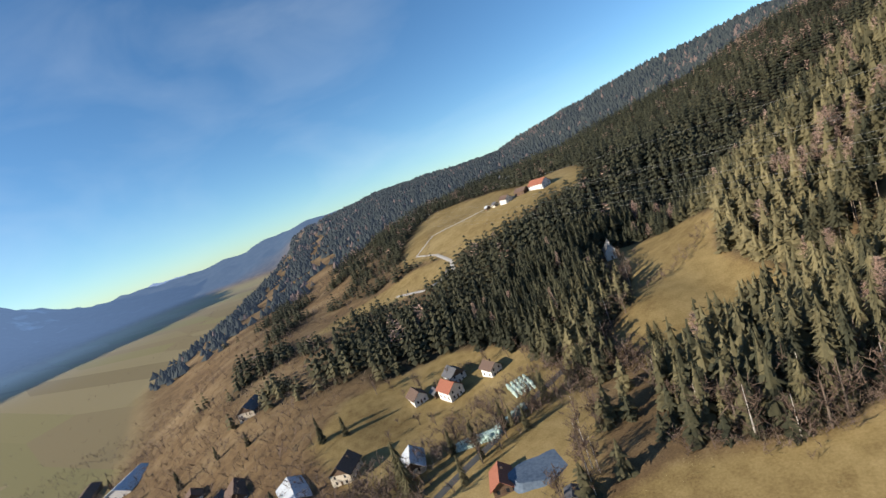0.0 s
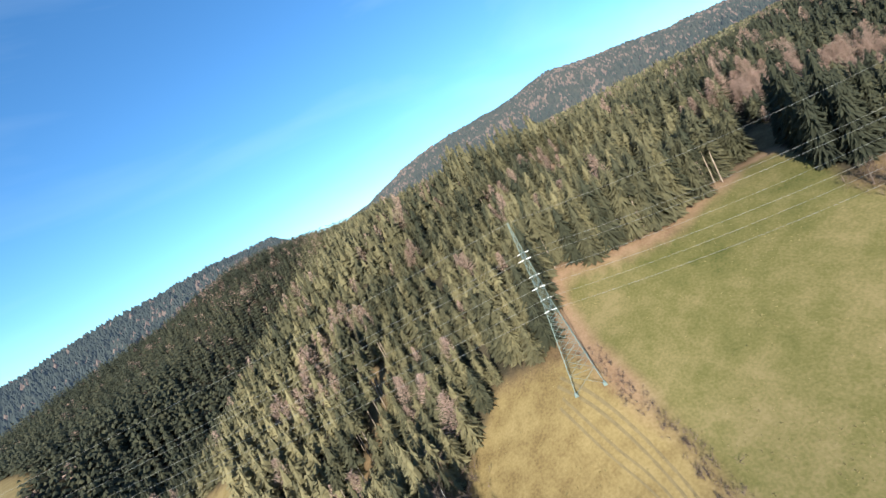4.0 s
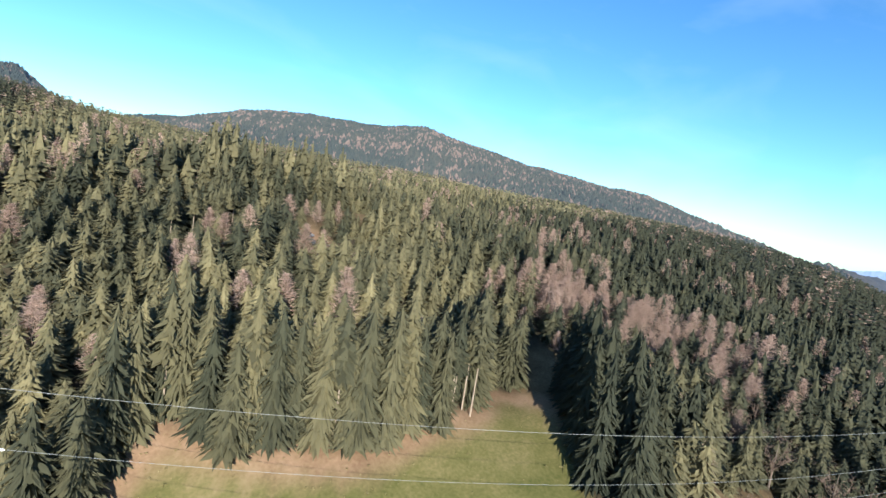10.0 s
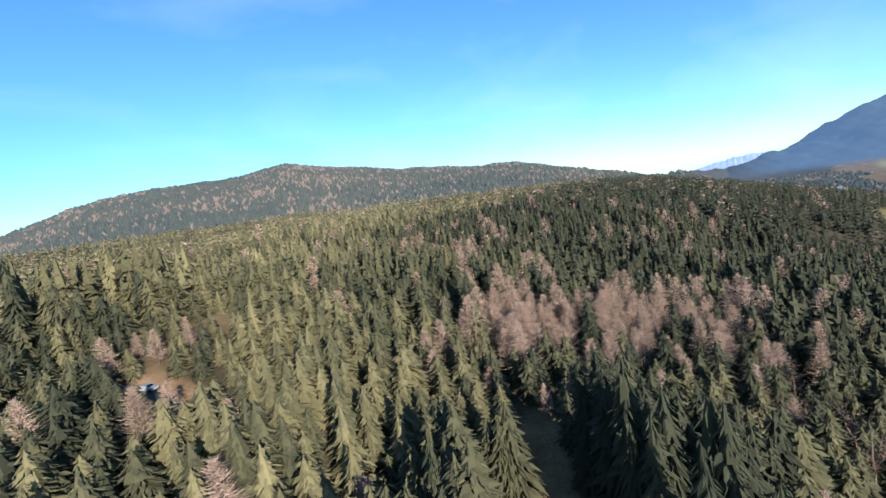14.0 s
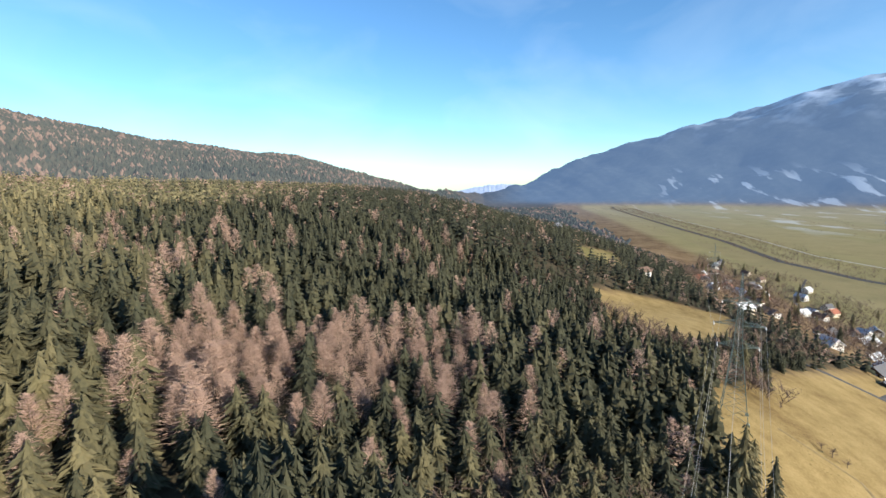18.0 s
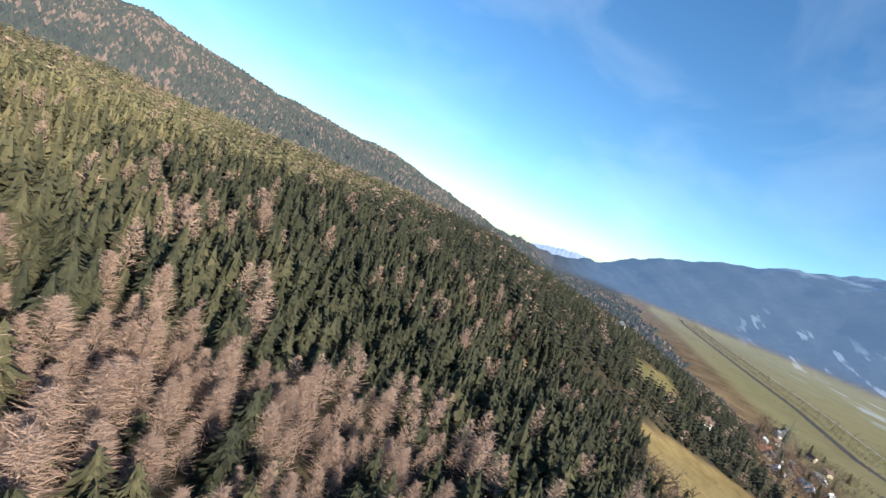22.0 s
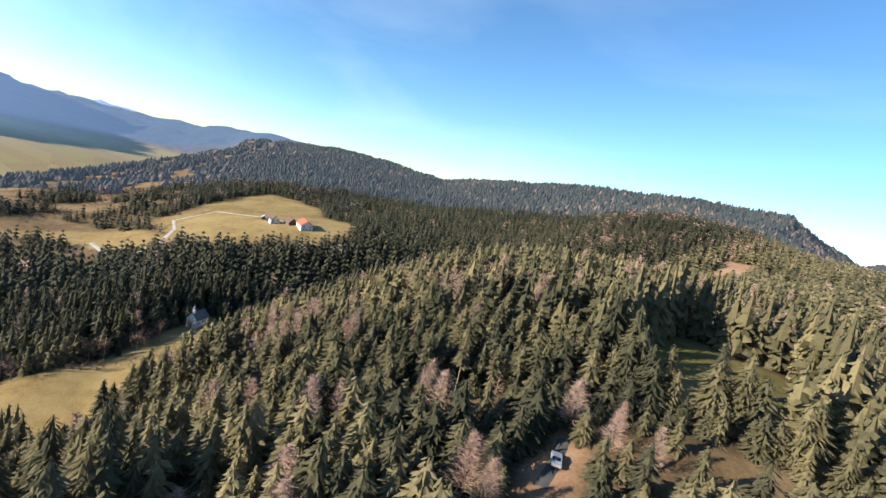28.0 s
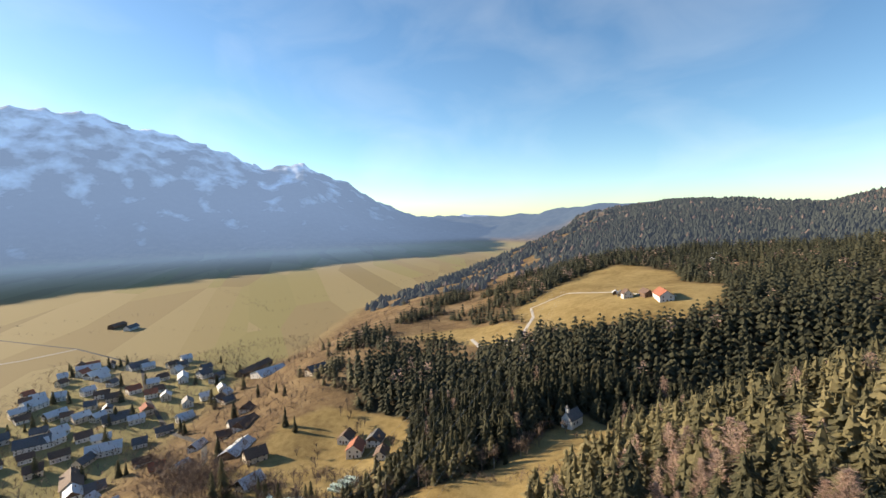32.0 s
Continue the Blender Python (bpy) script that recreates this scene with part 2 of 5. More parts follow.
def height(x, y):
    x, y = np.asarray(x, float), np.asarray(y, float)
    s = y - np.interp(x, FOOT_X, FOOT_Y)
    near = -150 + np.interp(s, RISE_S, RISE_Z)
    near = near - 38 * smooth(135, -60, x) * smooth(120, 320, s) * smooth(1500, 700, s)
    d, along = off_line(x, y, GULLY)
    near = near - (4 + 48 * smooth(0.25, 0.75, along)) * np.exp(-(d / 75) ** 2) * smooth(1.0, 0.75, along)
    for kx, ky, rad, up in KNOLLS:
        near = near + up * np.exp(-((x - kx) ** 2 + (y - ky) ** 2) / rad ** 2)
    near = near + 2.0 * waves(x, y, 70, 1.0) * smooth(30, 200, s)
    cx, cy = x - 120, y - 60
    far_d = np.hypot(cx, cy)
    bearing = np.degrees(np.arctan2(cx, cy))
    b, dist, top = (np.array(c, float) for c in zip(*SUMMITS))
    ridge_d, ridge_z = np.interp(bearing, b, dist), np.interp(bearing, b, top)
    q = far_d / ridge_d
    side = smooth(-82, -40, bearing) * smooth(98, 82, bearing)
    side = side * (1 - smooth(-300, -600, x) * (1 - smooth(-30, 220, s)))
    hill = -45 + (ridge_z + 45) * np.clip(q, 0, 1) ** 1.05
    wall = -150 + (ridge_z + 150) * smooth(0.66, 1.08, q) ** 0.8 * 1.06
    far = np.where(q > 1, ridge_z - (q - 1) * 500, wall * (1 - side) + hill * side)
    rough = 0.5 * waves(x, y, 210, 2.0) + 0.35 * waves(x, y, 85, 3.0) + 0.2 * waves(x, y, 34, 5.0)
    far = far + rough * (20 + 34 * (1 - side)) * smooth(700, 2400, far_d) * smooth(-148, -40, far)
    w = smooth(500, 1500, far_d)
    w = np.where(near < -149.5, smooth(1500, 2600, far_d), w)
    return near * (1 - w) + far * w

# ---- cover of the land
MEADOWS = {
    "tan": (((92, 122), (75, 143), (58, 141), (50, 136), (44, 124), (36, 112), (28, 104), (16, 101), (-12, 98), (-30, 84), (-24, 40), (20, 5), (60, 30), (68, 62), (78, 84), (85, 96), (88, 108)),
            ((29, 177), (17, 192), (2, 207), (-3, 216), (-4, 230), (2, 244), (-20, 276), (-43, 284), (-72, 282), (-60, 240), (-48, 222), (-40, 205), (-36, 186), (-43, 169), (-40, 158), (-26, 146), (-13, 141), (-3, 153), (4, 163), (13, 170), (26, 166)),
            ((-345, 232), (-300, 264), (-232, 288), (-196, 300), (-215, 336), (-262, 336), (-330, 300)),
            ((-205, 18), (-150, 55), (-104, 66), (-78, 60), (-112, 18), (-180, -12)),
            ((-150, 198), (-104, 196), (-66, 158), (-36, 122), (-30, 90), (-60, 74), (-120, 84), (-195, 118), (-200, 150)),
            ((165, 76), (207, 60), (207, 32), (176, 28), (153, 38), (154, 50)),
            ((215, 24), (255, 13), (292, 0), (340, -60), (396, -158), (340, -190), (262, -90), (172, -10), (156, 16)),
            ((-112, 395), (-150, 362), (-165, 338), (-217, 334), (-300, 352), (-330, 400), (-375, 500), (-375, 550), (-260, 535), (-205, 490), (-140, 474), (-115, 436)),
            ((430, -6), (442, -40), (430, -92), (385, -70), (352, -34), (342, -10), (352, 10))),
    "green": (((89, 107), (93, 121), (103, 138), (112, 142), (125, 128), (136, 120), (165, 115), (176, 120), (184, 108), (170, 92), (159, 84), (151, 50), (128, 14), (88, 10), (66, 30), (70, 61), (80, 84), (86, 95)),
              ((168, 236), (176, 264), (202, 264), (208, 238), (198, 222), (178, 220)),
              ((500, -20), (560, -30), (600, -80), (520, -60))),
    "bare": (((262, 476), (308, 484), (306, 474), (264, 468)), ((166, 575), (190, 580), (204, 670), (176, 672)), ((163, 198), (172, 197), (173, 182), (165, 181)),
             ((370, 485), (394, 490), (392, 480), (372, 477)), ((380, 40), (402, 44), (410, 72), (392, 78)), ((-262, 590), (-190, 575), (-180, 600), (-250, 612))),
}
VILLAGE = ((-600, -150), (-560, 30), (-470, 110), (-330, 150), (-210, 110), (-150, 60), (-160, -40), (-300, -160))
HAMLET = ((400, -176), (452, -112), (520, -120), (640, -170), (900, -330), (1120, -450), (900, -474), (700, -436), (540, -330), (420, -236))


# close stands of tall dark spruce in the dell, below the farm and in the copse
STANDS = (((-262, 176), (-262, 236), (-240, 252), (-190, 264), (-152, 287), (-150, 324), (-128, 350), (-104, 384), (-90, 416), (-60, 480), (20, 420), (-40, 330), (-70, 296), (-84, 270), (-66, 236), (-54, 208), (-56, 186), (-84, 184), (-135, 202), (-190, 176), (-240, 166)),
          ((-16, 138), (-2, 150), (6, 160), (16, 168), (30, 166), (46, 152), (50, 140), (42, 124), (30, 108), (14, 104), (-8, 104), (-20, 122)),
          ((160, 86), (170, 93), (180, 103), (190, 108), (204, 106), (206, 92), (202, 76), (180, 80)),
          ((-150, 96), (-108, 90), (-60, 122), (-76, 60), (-120, 74)))


# hedges and strips where few conifers stand
THINNED = ((((181, 114), (184, 109), (192, 110), (206, 114), (208, 122), (198, 126), (188, 120)), 1.0), (((140, 8), (146, 40), (147, 84), (166, 84), (208, 68), (232, 44), (216, 14), (180, 16)), 1.0), (((-64, 92), (-30, 92), (16, 100), (-14, 134), (-44, 160), (-70, 170)), 0.8), (((25, 176), (34, 186), (62, 206), (70, 198), (40, 176)), 0.95), (((88, 12), (128, 15), (151, 48), (154, 30), (215, 20), (172, -10), (150, -60), (60, -60)), 1.0), (((172, 202), (206, 214), (206, 196), (176, 186)), 0.75), (((126, 196), (150, 210), (158, 200), (136, 190)), 0.8),
           (((74, 108), (78, 130), (92, 134), (104, 137), (98, 112), (86, 88), (68, 50), (56, 60)), 1.0))


def edge(x, y, poly):
    """Signed distance to a closed polygon's outline, positive inside."""
    d, inside = np.full(np.shape(x), 1e9), np.zeros(np.shape(x), bool)
    for (ax, ay), (bx, by) in zip(poly, poly[1:] + poly[:1]):
        q = np.clip(((x - ax) * (bx - ax) + (y - ay) * (by - ay)) / ((bx - ax) ** 2 + (by - ay) ** 2), 0, 1)
        d = np.minimum(d, np.hypot(x - ax - q * (bx - ax), y - ay - q * (by - ay)))
        if ay != by:
            inside ^= ((ay > y) != (by > y)) & (x < (bx - ax) * (y - ay) / (by - ay) + ax)
    return np.where(inside, d, -d)


def cover(x, y, kind):
    return np.max([edge(x, y, p) for p in MEADOWS[kind]], axis=0)


def rise(x, y):
    return y - np.interp(x, FOOT_X, FOOT_Y)


def woods(x, y):
    """How thick the forest stands, 0 to 1."""
    s = rise(x, y)
    open_land = np.max([cover(x, y, k) for k in MEADOWS], axis=0)
    bumpy = 3 * waves(x, y, 9, 4.0)
    thick = smooth(-1, 3, -open_land + bumpy * 0.5)
    low = 150 + 60 * waves(x, y, 120, 5.0)
    low = low - 130 * smooth(-620, -800, x)
    thick = thick * smooth(low - 30, low + 40, s)
    scrub = smooth(-170, -260, x) * smooth(-900, -620, x) * smooth(420, 330, y - 0.2 * (x + 250))
    thick = thick * (1 - 0.93 * scrub * smooth(-0.2, 0.25, waves(x, y, 60, 7.0) + 0.15))
    south = smooth(-20, 20, 95 - y - 0.9 * (x + 20)) * smooth(100, 60, x)
    thick = thick * (1 - south * smooth(-0.35, 0.1, waves(x, y, 26, 9.0)))
    for p, share in THINNED:
        thick = thick * (1 - share * smooth(-2, 3, edge(x, y, p)))
    for p in STANDS[:3]:
        thick = np.maximum(thick, 0.95 * smooth(-3, 4, edge(x, y, p) + 3 * waves(x, y, 14, 3.0)))
    for p in (VILLAGE, HAMLET):
        thick = thick * smooth(10, -10, edge(x, y, p))
    return thick


def part(name, bm_or_mesh, material, parent=None, label=""):
    """Links a bmesh or mesh as one mesh object, under parent if there is one."""
    me = bm_or_mesh
    if isinstance(me, bmesh.types.BMesh):
        me = bpy.data.meshes.new(name)
        bm_or_mesh.to_mesh(me)
        bm_or_mesh.free()
    if material and not me.materials:
        me.materials.append(material)
    ob = new(name, me)
    ob.parent = parent
    if label:
        tagged(ob, label)
    return ob


def from_arrays(name, v, f, material=None, tints=None):
    me = bpy.data.meshes.new(name)
    me.from_pydata(np.asarray(v, np.float32), [], np.asarray(f, np.int32))
    if tints is not None:
        me.attributes.new("tint", "FLOAT", "POINT").data.foreach_set("value", np.asarray(tints, np.float32))
    if material:
        me.materials.append(material)
    return me


def ground_at(x, y):
    return float(height(x, y))


# ---- the ground, one sheet to the horizon
def make_ground():
    n = 420
    u = np.linspace(-1, 1, n)
    reach = 620 * u + 4330 * np.sign(u) * np.abs(u) ** 4.2
    gx, gy = np.meshgrid(reach + 90, reach + 100)
    x, y = gx.ravel(), gy.ravel()
    z = height(x, y)
    v = np.stack([x, y, z], 1)
    i = (np.arange(n - 1)[:, None] * n + np.arange(n - 1)[None, :]).ravel()
    f = np.stack([i, i + 1, i + n + 1, i + n], 1)
    me = from_arrays("ground", v, f)
    s = rise(x, y)
    floor = smooth(40, -20, s) * smooth(-120, -146, z)
    attr = {
        "green": smooth(-2, 3, cover(x, y, "green")),
        "tan": smooth(-2, 3, cover(x, y, "tan")),
        "floor": floor,
        "lush": floor * smooth(250, 600, x) * 0.6,
        "bare": np.maximum(smooth(-2, 3, cover(x, y, "bare")), 0.85 * smooth(-5, -1, edge(x, y, MEADOWS["green"][0])) * smooth(5, 1.5, edge(x, y, MEADOWS["green"][0])) * smooth(96, 112, y)),
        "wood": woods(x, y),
        "far": smooth(1500, 4300, np.hypot(x, y)),
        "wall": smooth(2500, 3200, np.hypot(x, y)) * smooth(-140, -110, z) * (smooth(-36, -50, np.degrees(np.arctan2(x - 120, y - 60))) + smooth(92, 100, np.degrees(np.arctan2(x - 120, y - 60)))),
    }
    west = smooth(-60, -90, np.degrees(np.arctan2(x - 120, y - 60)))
    # haze: strength of a blue glow imitating distant air, painted on far land
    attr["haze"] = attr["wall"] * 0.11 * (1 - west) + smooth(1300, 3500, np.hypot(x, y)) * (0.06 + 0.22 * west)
    attr["snow"] = attr["wall"] * (west + (1 - west) * 0.65 * smooth(220, 620, z))
    attr["foot"] = smooth(1300, 1700, x) * smooth(-900, -1150, y + 0.18 * (x - 1700)) * smooth(110, -30, z)
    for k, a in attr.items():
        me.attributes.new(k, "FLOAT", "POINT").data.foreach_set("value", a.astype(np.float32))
    me.polygons.foreach_set("use_smooth", np.ones(len(f), bool))
    m = bpy.data.materials.new("land")
    m.use_nodes = True
    nd, l = m.node_tree.nodes, m.node_tree.links
    b = nd["Principled BSDF"]
    b.inputs["Roughness"].default_value, b.inputs["Specular IOR Level"].default_value = 0.95, 0.1
    tc = nd.new("ShaderNodeTexCoord")

    def noise_node(scale, detail=5):
        t = nd.new("ShaderNodeTexNoise")
        t.inputs["Scale"].default_value, t.inputs["Detail"].default_value = scale, detail
        l.new(tc.outputs["Object"], t.inputs["Vector"])
        return t.outputs[0]

    big, mid, fine = noise_node(0.025), noise_node(0.2), noise_node(1.6, 3)
    mixed = nd.new("ShaderNodeMath")
    mixed.operation = "ADD"
    l.new(big, mixed.inputs[0])
    half = nd.new("ShaderNodeMath")
    half.operation = "MULTIPLY_ADD"
    half.inputs[1].default_value = 0.5
    l.new(mid, half.inputs[0])
    tiny = nd.new("ShaderNodeMath")
    tiny.operation = "MULTIPLY"
    tiny.inputs[1].default_value = 0.48
    l.new(fine, tiny.inputs[0])
    l.new(tiny.outputs[0], half.inputs[2])
    l.new(half.outputs[0], mixed.inputs[1])
    norm = nd.new("ShaderNodeMapRange")
    norm.inputs[1].default_value, norm.inputs[2].default_value = 0.68, 1.28
    l.new(mixed.outputs[0], norm.inputs[0])

    def tone(stops):
        r = nd.new("ShaderNodeValToRGB")
        el = r.color_ramp.elements
        for i in range(1, len(stops) - 1):
            el.new(i / (len(stops) - 1))
        for i, c in enumerate(stops):
            el[i].color = (*c, 1)
        l.new(norm.outputs[0], r.inputs[0])
        return r.outputs[0]

    col = tone([(0.085, 0.052, 0.028), (0.165, 0.108, 0.055), (0.25, 0.175, 0.095)])
    strips = nd.new("ShaderNodeTexVoronoi")
    strips.inputs["Scale"].default_value = 1.0
    shift = nd.new("ShaderNodeMapping")
    shift.inputs["Rotation"].default_value[2] = radians(28)
    shift.inputs["Scale"].default_value = (0.0013, 0.0095, 0.0001)
    l.new(tc.outputs["Object"], shift.inputs["Vector"])
    l.new(shift.outputs[0], strips.inputs["Vector"])
    part_of = nd.new("ShaderNodeSeparateColor")
    l.new(strips.outputs["Color"], part_of.inputs[0])
    plots = nd.new("ShaderNodeValToRGB")
    plots.color_ramp.interpolation = "CONSTANT"
    for i, c in enumerate(((0.28, 0.222, 0.112), (0.25, 0.213, 0.096), (0.30, 0.238, 0.125), (0.26, 0.20, 0.104), (0.265, 0.222, 0.102), (0.24, 0.186, 0.096))):
        if i < 2:
            plots.color_ramp.elements[i].position = i / 6
        pe = plots.color_ramp.elements[i] if i < 2 else plots.color_ramp.elements.new(i / 6)
        pe.color = (*c, 1)
    l.new(part_of.outputs[0], plots.inputs[0])
    # wood: forest floor, its colour darkened further for the shade under the trees
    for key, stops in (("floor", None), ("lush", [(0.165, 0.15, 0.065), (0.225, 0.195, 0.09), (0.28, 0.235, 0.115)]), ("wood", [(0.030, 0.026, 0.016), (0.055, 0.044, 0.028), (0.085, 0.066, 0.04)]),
                       ("tan", [(0.13, 0.085, 0.034), (0.235, 0.168, 0.070), (0.315, 0.232, 0.105)]),
                       ("green", [(0.070, 0.073, 0.020), (0.132, 0.115, 0.040), (0.212, 0.162, 0.074)]),
                       ("bare", [(0.19, 0.11, 0.065), (0.27, 0.165, 0.10), (0.34, 0.22, 0.14)]),
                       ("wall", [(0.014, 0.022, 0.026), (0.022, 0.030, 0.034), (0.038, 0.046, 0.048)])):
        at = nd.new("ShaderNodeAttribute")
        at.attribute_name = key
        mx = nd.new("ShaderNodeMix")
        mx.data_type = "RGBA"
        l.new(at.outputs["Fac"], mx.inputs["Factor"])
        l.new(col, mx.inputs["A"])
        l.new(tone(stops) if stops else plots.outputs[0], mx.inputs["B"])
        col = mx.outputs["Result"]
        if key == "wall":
            # far land emits its own blue haze, growing with distance
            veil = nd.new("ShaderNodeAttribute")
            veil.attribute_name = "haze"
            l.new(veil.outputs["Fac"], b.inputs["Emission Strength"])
            geo = nd.new("ShaderNodeNewGeometry")
            sep = nd.new("ShaderNodeSeparateXYZ")
            l.new(geo.outputs["Position"], sep.inputs[0])
            lift = nd.new("ShaderNodeMapRange")
            lift.inputs[1].default_value, lift.inputs[2].default_value, lift.inputs[4].default_value = -150, 900, 0.36
            l.new(sep.outputs[2], lift.inputs[0])
            patch = noise_node(0.0065, 9)
            sm = nd.new("ShaderNodeMath")
            l.new(lift.outputs[0], sm.inputs[0])
            l.new(patch, sm.inputs[1])
            cut = nd.new("ShaderNodeMapRange")
            cut.inputs[1].default_value, cut.inputs[2].default_value = 0.66, 0.92
            l.new(sm.outputs[0], cut.inputs[0])
            sw = nd.new("ShaderNodeMath")
            sw.operation = "MULTIPLY"
            l.new(cut.outputs[0], sw.inputs[0])
            flat = nd.new("ShaderNodeMapping")
            flat.inputs["Rotation"].default_value[2] = radians(-35)
            flat.inputs["Scale"].default_value = (0.004, 0.013, 0.001)
            l.new(tc.outputs["Object"], flat.inputs["Vector"])
            drift = nd.new("ShaderNodeTexNoise")
            drift.inputs["Scale"].default_value, drift.inputs["Detail"].default_value = 1.0, 6
            l.new(flat.outputs[0], drift.inputs["Vector"])
            field = nd.new("ShaderNodeMapRange")
            field.inputs[1].default_value, field.inputs[2].default_value, field.inputs[4].default_value = 0.58, 0.63, 0.34
            l.new(drift.outputs[0], field.inputs[0])
            foot = nd.new("ShaderNodeAttribute")
            foot.attribute_name = "foot"
            low_snow = nd.new("ShaderNodeMath")
            low_snow.operation = "MULTIPLY"
            l.new(field.outputs[0], low_snow.inputs[0])
            l.new(foot.outputs["Fac"], low_snow.inputs[1])
            icy = nd.new("ShaderNodeAttribute")
            icy.attribute_name = "snow"
            l.new(icy.outputs["Fac"], sw.inputs[1])
            white = nd.new("ShaderNodeMix")
            white.data_type = "RGBA"
            all_snow = nd.new("ShaderNodeMath")
            all_snow.operation = "MAXIMUM"
            l.new(sw.outputs[0], all_snow.inputs[0])
            l.new(low_snow.outputs[0], all_snow.inputs[1])
            l.new(all_snow.outputs[0], white.inputs["Factor"])
            l.new(col, white.inputs["A"])
            white.inputs["B"].default_value = (0.62, 0.68, 0.75, 1)
            col = white.outputs["Result"]
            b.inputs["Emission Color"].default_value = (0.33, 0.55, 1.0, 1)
    l.new(col, b.inputs["Base Color"])
    bp = nd.new("ShaderNodeBump")
    bp.inputs["Strength"].default_value, bp.inputs["Distance"].default_value = 0.5, 0.15
    l.new(fine, bp.inputs["Height"])
    l.new(bp.outputs[0], b.inputs["Normal"])
    me.materials.append(m)
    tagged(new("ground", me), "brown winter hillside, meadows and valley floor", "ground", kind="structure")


make_ground()


# ---- trees: shapes
def spruce_shape(rng, tiers, points, ragged=1.0):
    """Unit spruce (height 1, radius about 0.13): stacked drooping whorls with a jagged hem. Vertices, triangles."""
    v, f = [], []
    bulge = rng.uniform(0.52, 0.75)
    for i in range(tiers):
        q = i / tiers
        top = 1.0 - 0.90 * q ** 0.95
        drop = (0.10 + 0.07 * q) * (12 / (tiers + 3)) ** 0.7
        rad = (0.012 + 0.128 * (q + 0.7 / tiers) ** bulge) * rng.uniform(0.8, 1.15)
        c = len(v)
        lean = rng.uniform(-0.008, 0.008, 2)
        v.append((lean[0], lean[1], top))
        turn = rng.uniform(0, 6.28)
        k = points * 2
        for j in range(k):
            t = turn + 6.2832 * (j + rng.uniform(-0.3, 0.3)) / k
            out = j % 2 == 0
            r = rad * (rng.uniform(0.75, 1.3) if out else rng.uniform(0.45, 0.7) * ragged)
            z = top - drop * (rng.uniform(0.75, 1.2) if out else rng.uniform(0.4, 0.7))
            v.append((math.cos(t) * r, math.sin(t) * r, max(0.02, z)))
        for j in range(k):
            f.append((c, c + 1 + j, c + 1 + (j + 1) % k))
    return np.array(v), np.array(f)


def spray_shape(rng, sprays, sides, tiers):
    """Unit spruce (height 1, radius about 0.13): a slim dark core hung with drooping kite-shaped boughs. Vertices, triangles."""
    v, f = [], []
    full = rng.uniform(0.50, 0.78)
    reach = lambda z: 0.012 + 0.122 * max(0.0, 1 - z) ** full
    for i in range(tiers):
        c, top = len(v), 1.0 - 0.86 * i / tiers - 0.03
        low = max(0.04, 1.0 - 0.96 * (i + 1.15) / tiers)
        v.append((0, 0, top))
        v += [(math.cos(6.2832 * j / sides + i) * reach(low) * 0.62, math.sin(6.2832 * j / sides + i) * reach(low) * 0.62, low) for j in range(sides)]
        f += [(c, c + 1 + j, c + 1 + (j + 1) % sides) for j in range(sides)]
    size = math.sqrt(92 / sprays)
    turn = rng.uniform(0, 6.28)
    for i in range(sprays):
        q = ((i + rng.uniform(0, 1)) / sprays) ** 0.62
        z = 0.985 - 0.92 * q
        turn += 2.39996 + rng.uniform(-0.9, 0.9)
        r = reach(z) * rng.uniform(0.62, 1.34) + 0.006
        w = (0.011 + 0.021 * q) * size * rng.uniform(0.6, 1.4)
        drop = (0.034 + 0.072 * q) * rng.uniform(0.5, 1.5)
        c, s = math.cos(turn), math.sin(turn)
        mid, sag, roll = r * rng.uniform(0.45, 0.72), rng.uniform(-0.2, 0.9) * w, rng.uniform(-1.3, 1.3) * w
        b = len(v)
        v += [(c * r * 0.2, s * r * 0.2, z + 0.012), (c * mid - s * w, s * mid + c * w, z - drop * 0.35 - sag + roll), (c * r, s * r, max(0.01, z - drop)), (c * mid + s * w, s * mid - c * w, z - drop * 0.35 - sag - roll)]
        f += [(b, b + 1, b + 2), (b, b + 2, b + 3)]
    return np.array(v), np.array(f)


def cone_shape(rng, sides, tiers):
    v, f = [], []
    for i in range(tiers):
        c = len(v)
        top, low = 1.0 - 0.5 * i / tiers, 0.62 - 0.62 * (i + 1) / tiers
        rad = 0.16 * (i + 1.2) / (tiers + 0.2)
        v.append((rng.uniform(-0.01, 0.01), rng.uniform(-0.01, 0.01), top))
        turn = rng.uniform(0, 6.28)
        for j in range(sides):
            t = turn + 6.2832 * j / sides
            r = rad * rng.uniform(0.7, 1.25)
            v.append((math.cos(t) * r, math.sin(t) * r, max(0, low + rng.uniform(-0.06, 0.06))))
        for j in range(sides):
            f.append((c, c + 1 + j, c + 1 + (j + 1) % sides))
    return np.array(v), np.array(f)


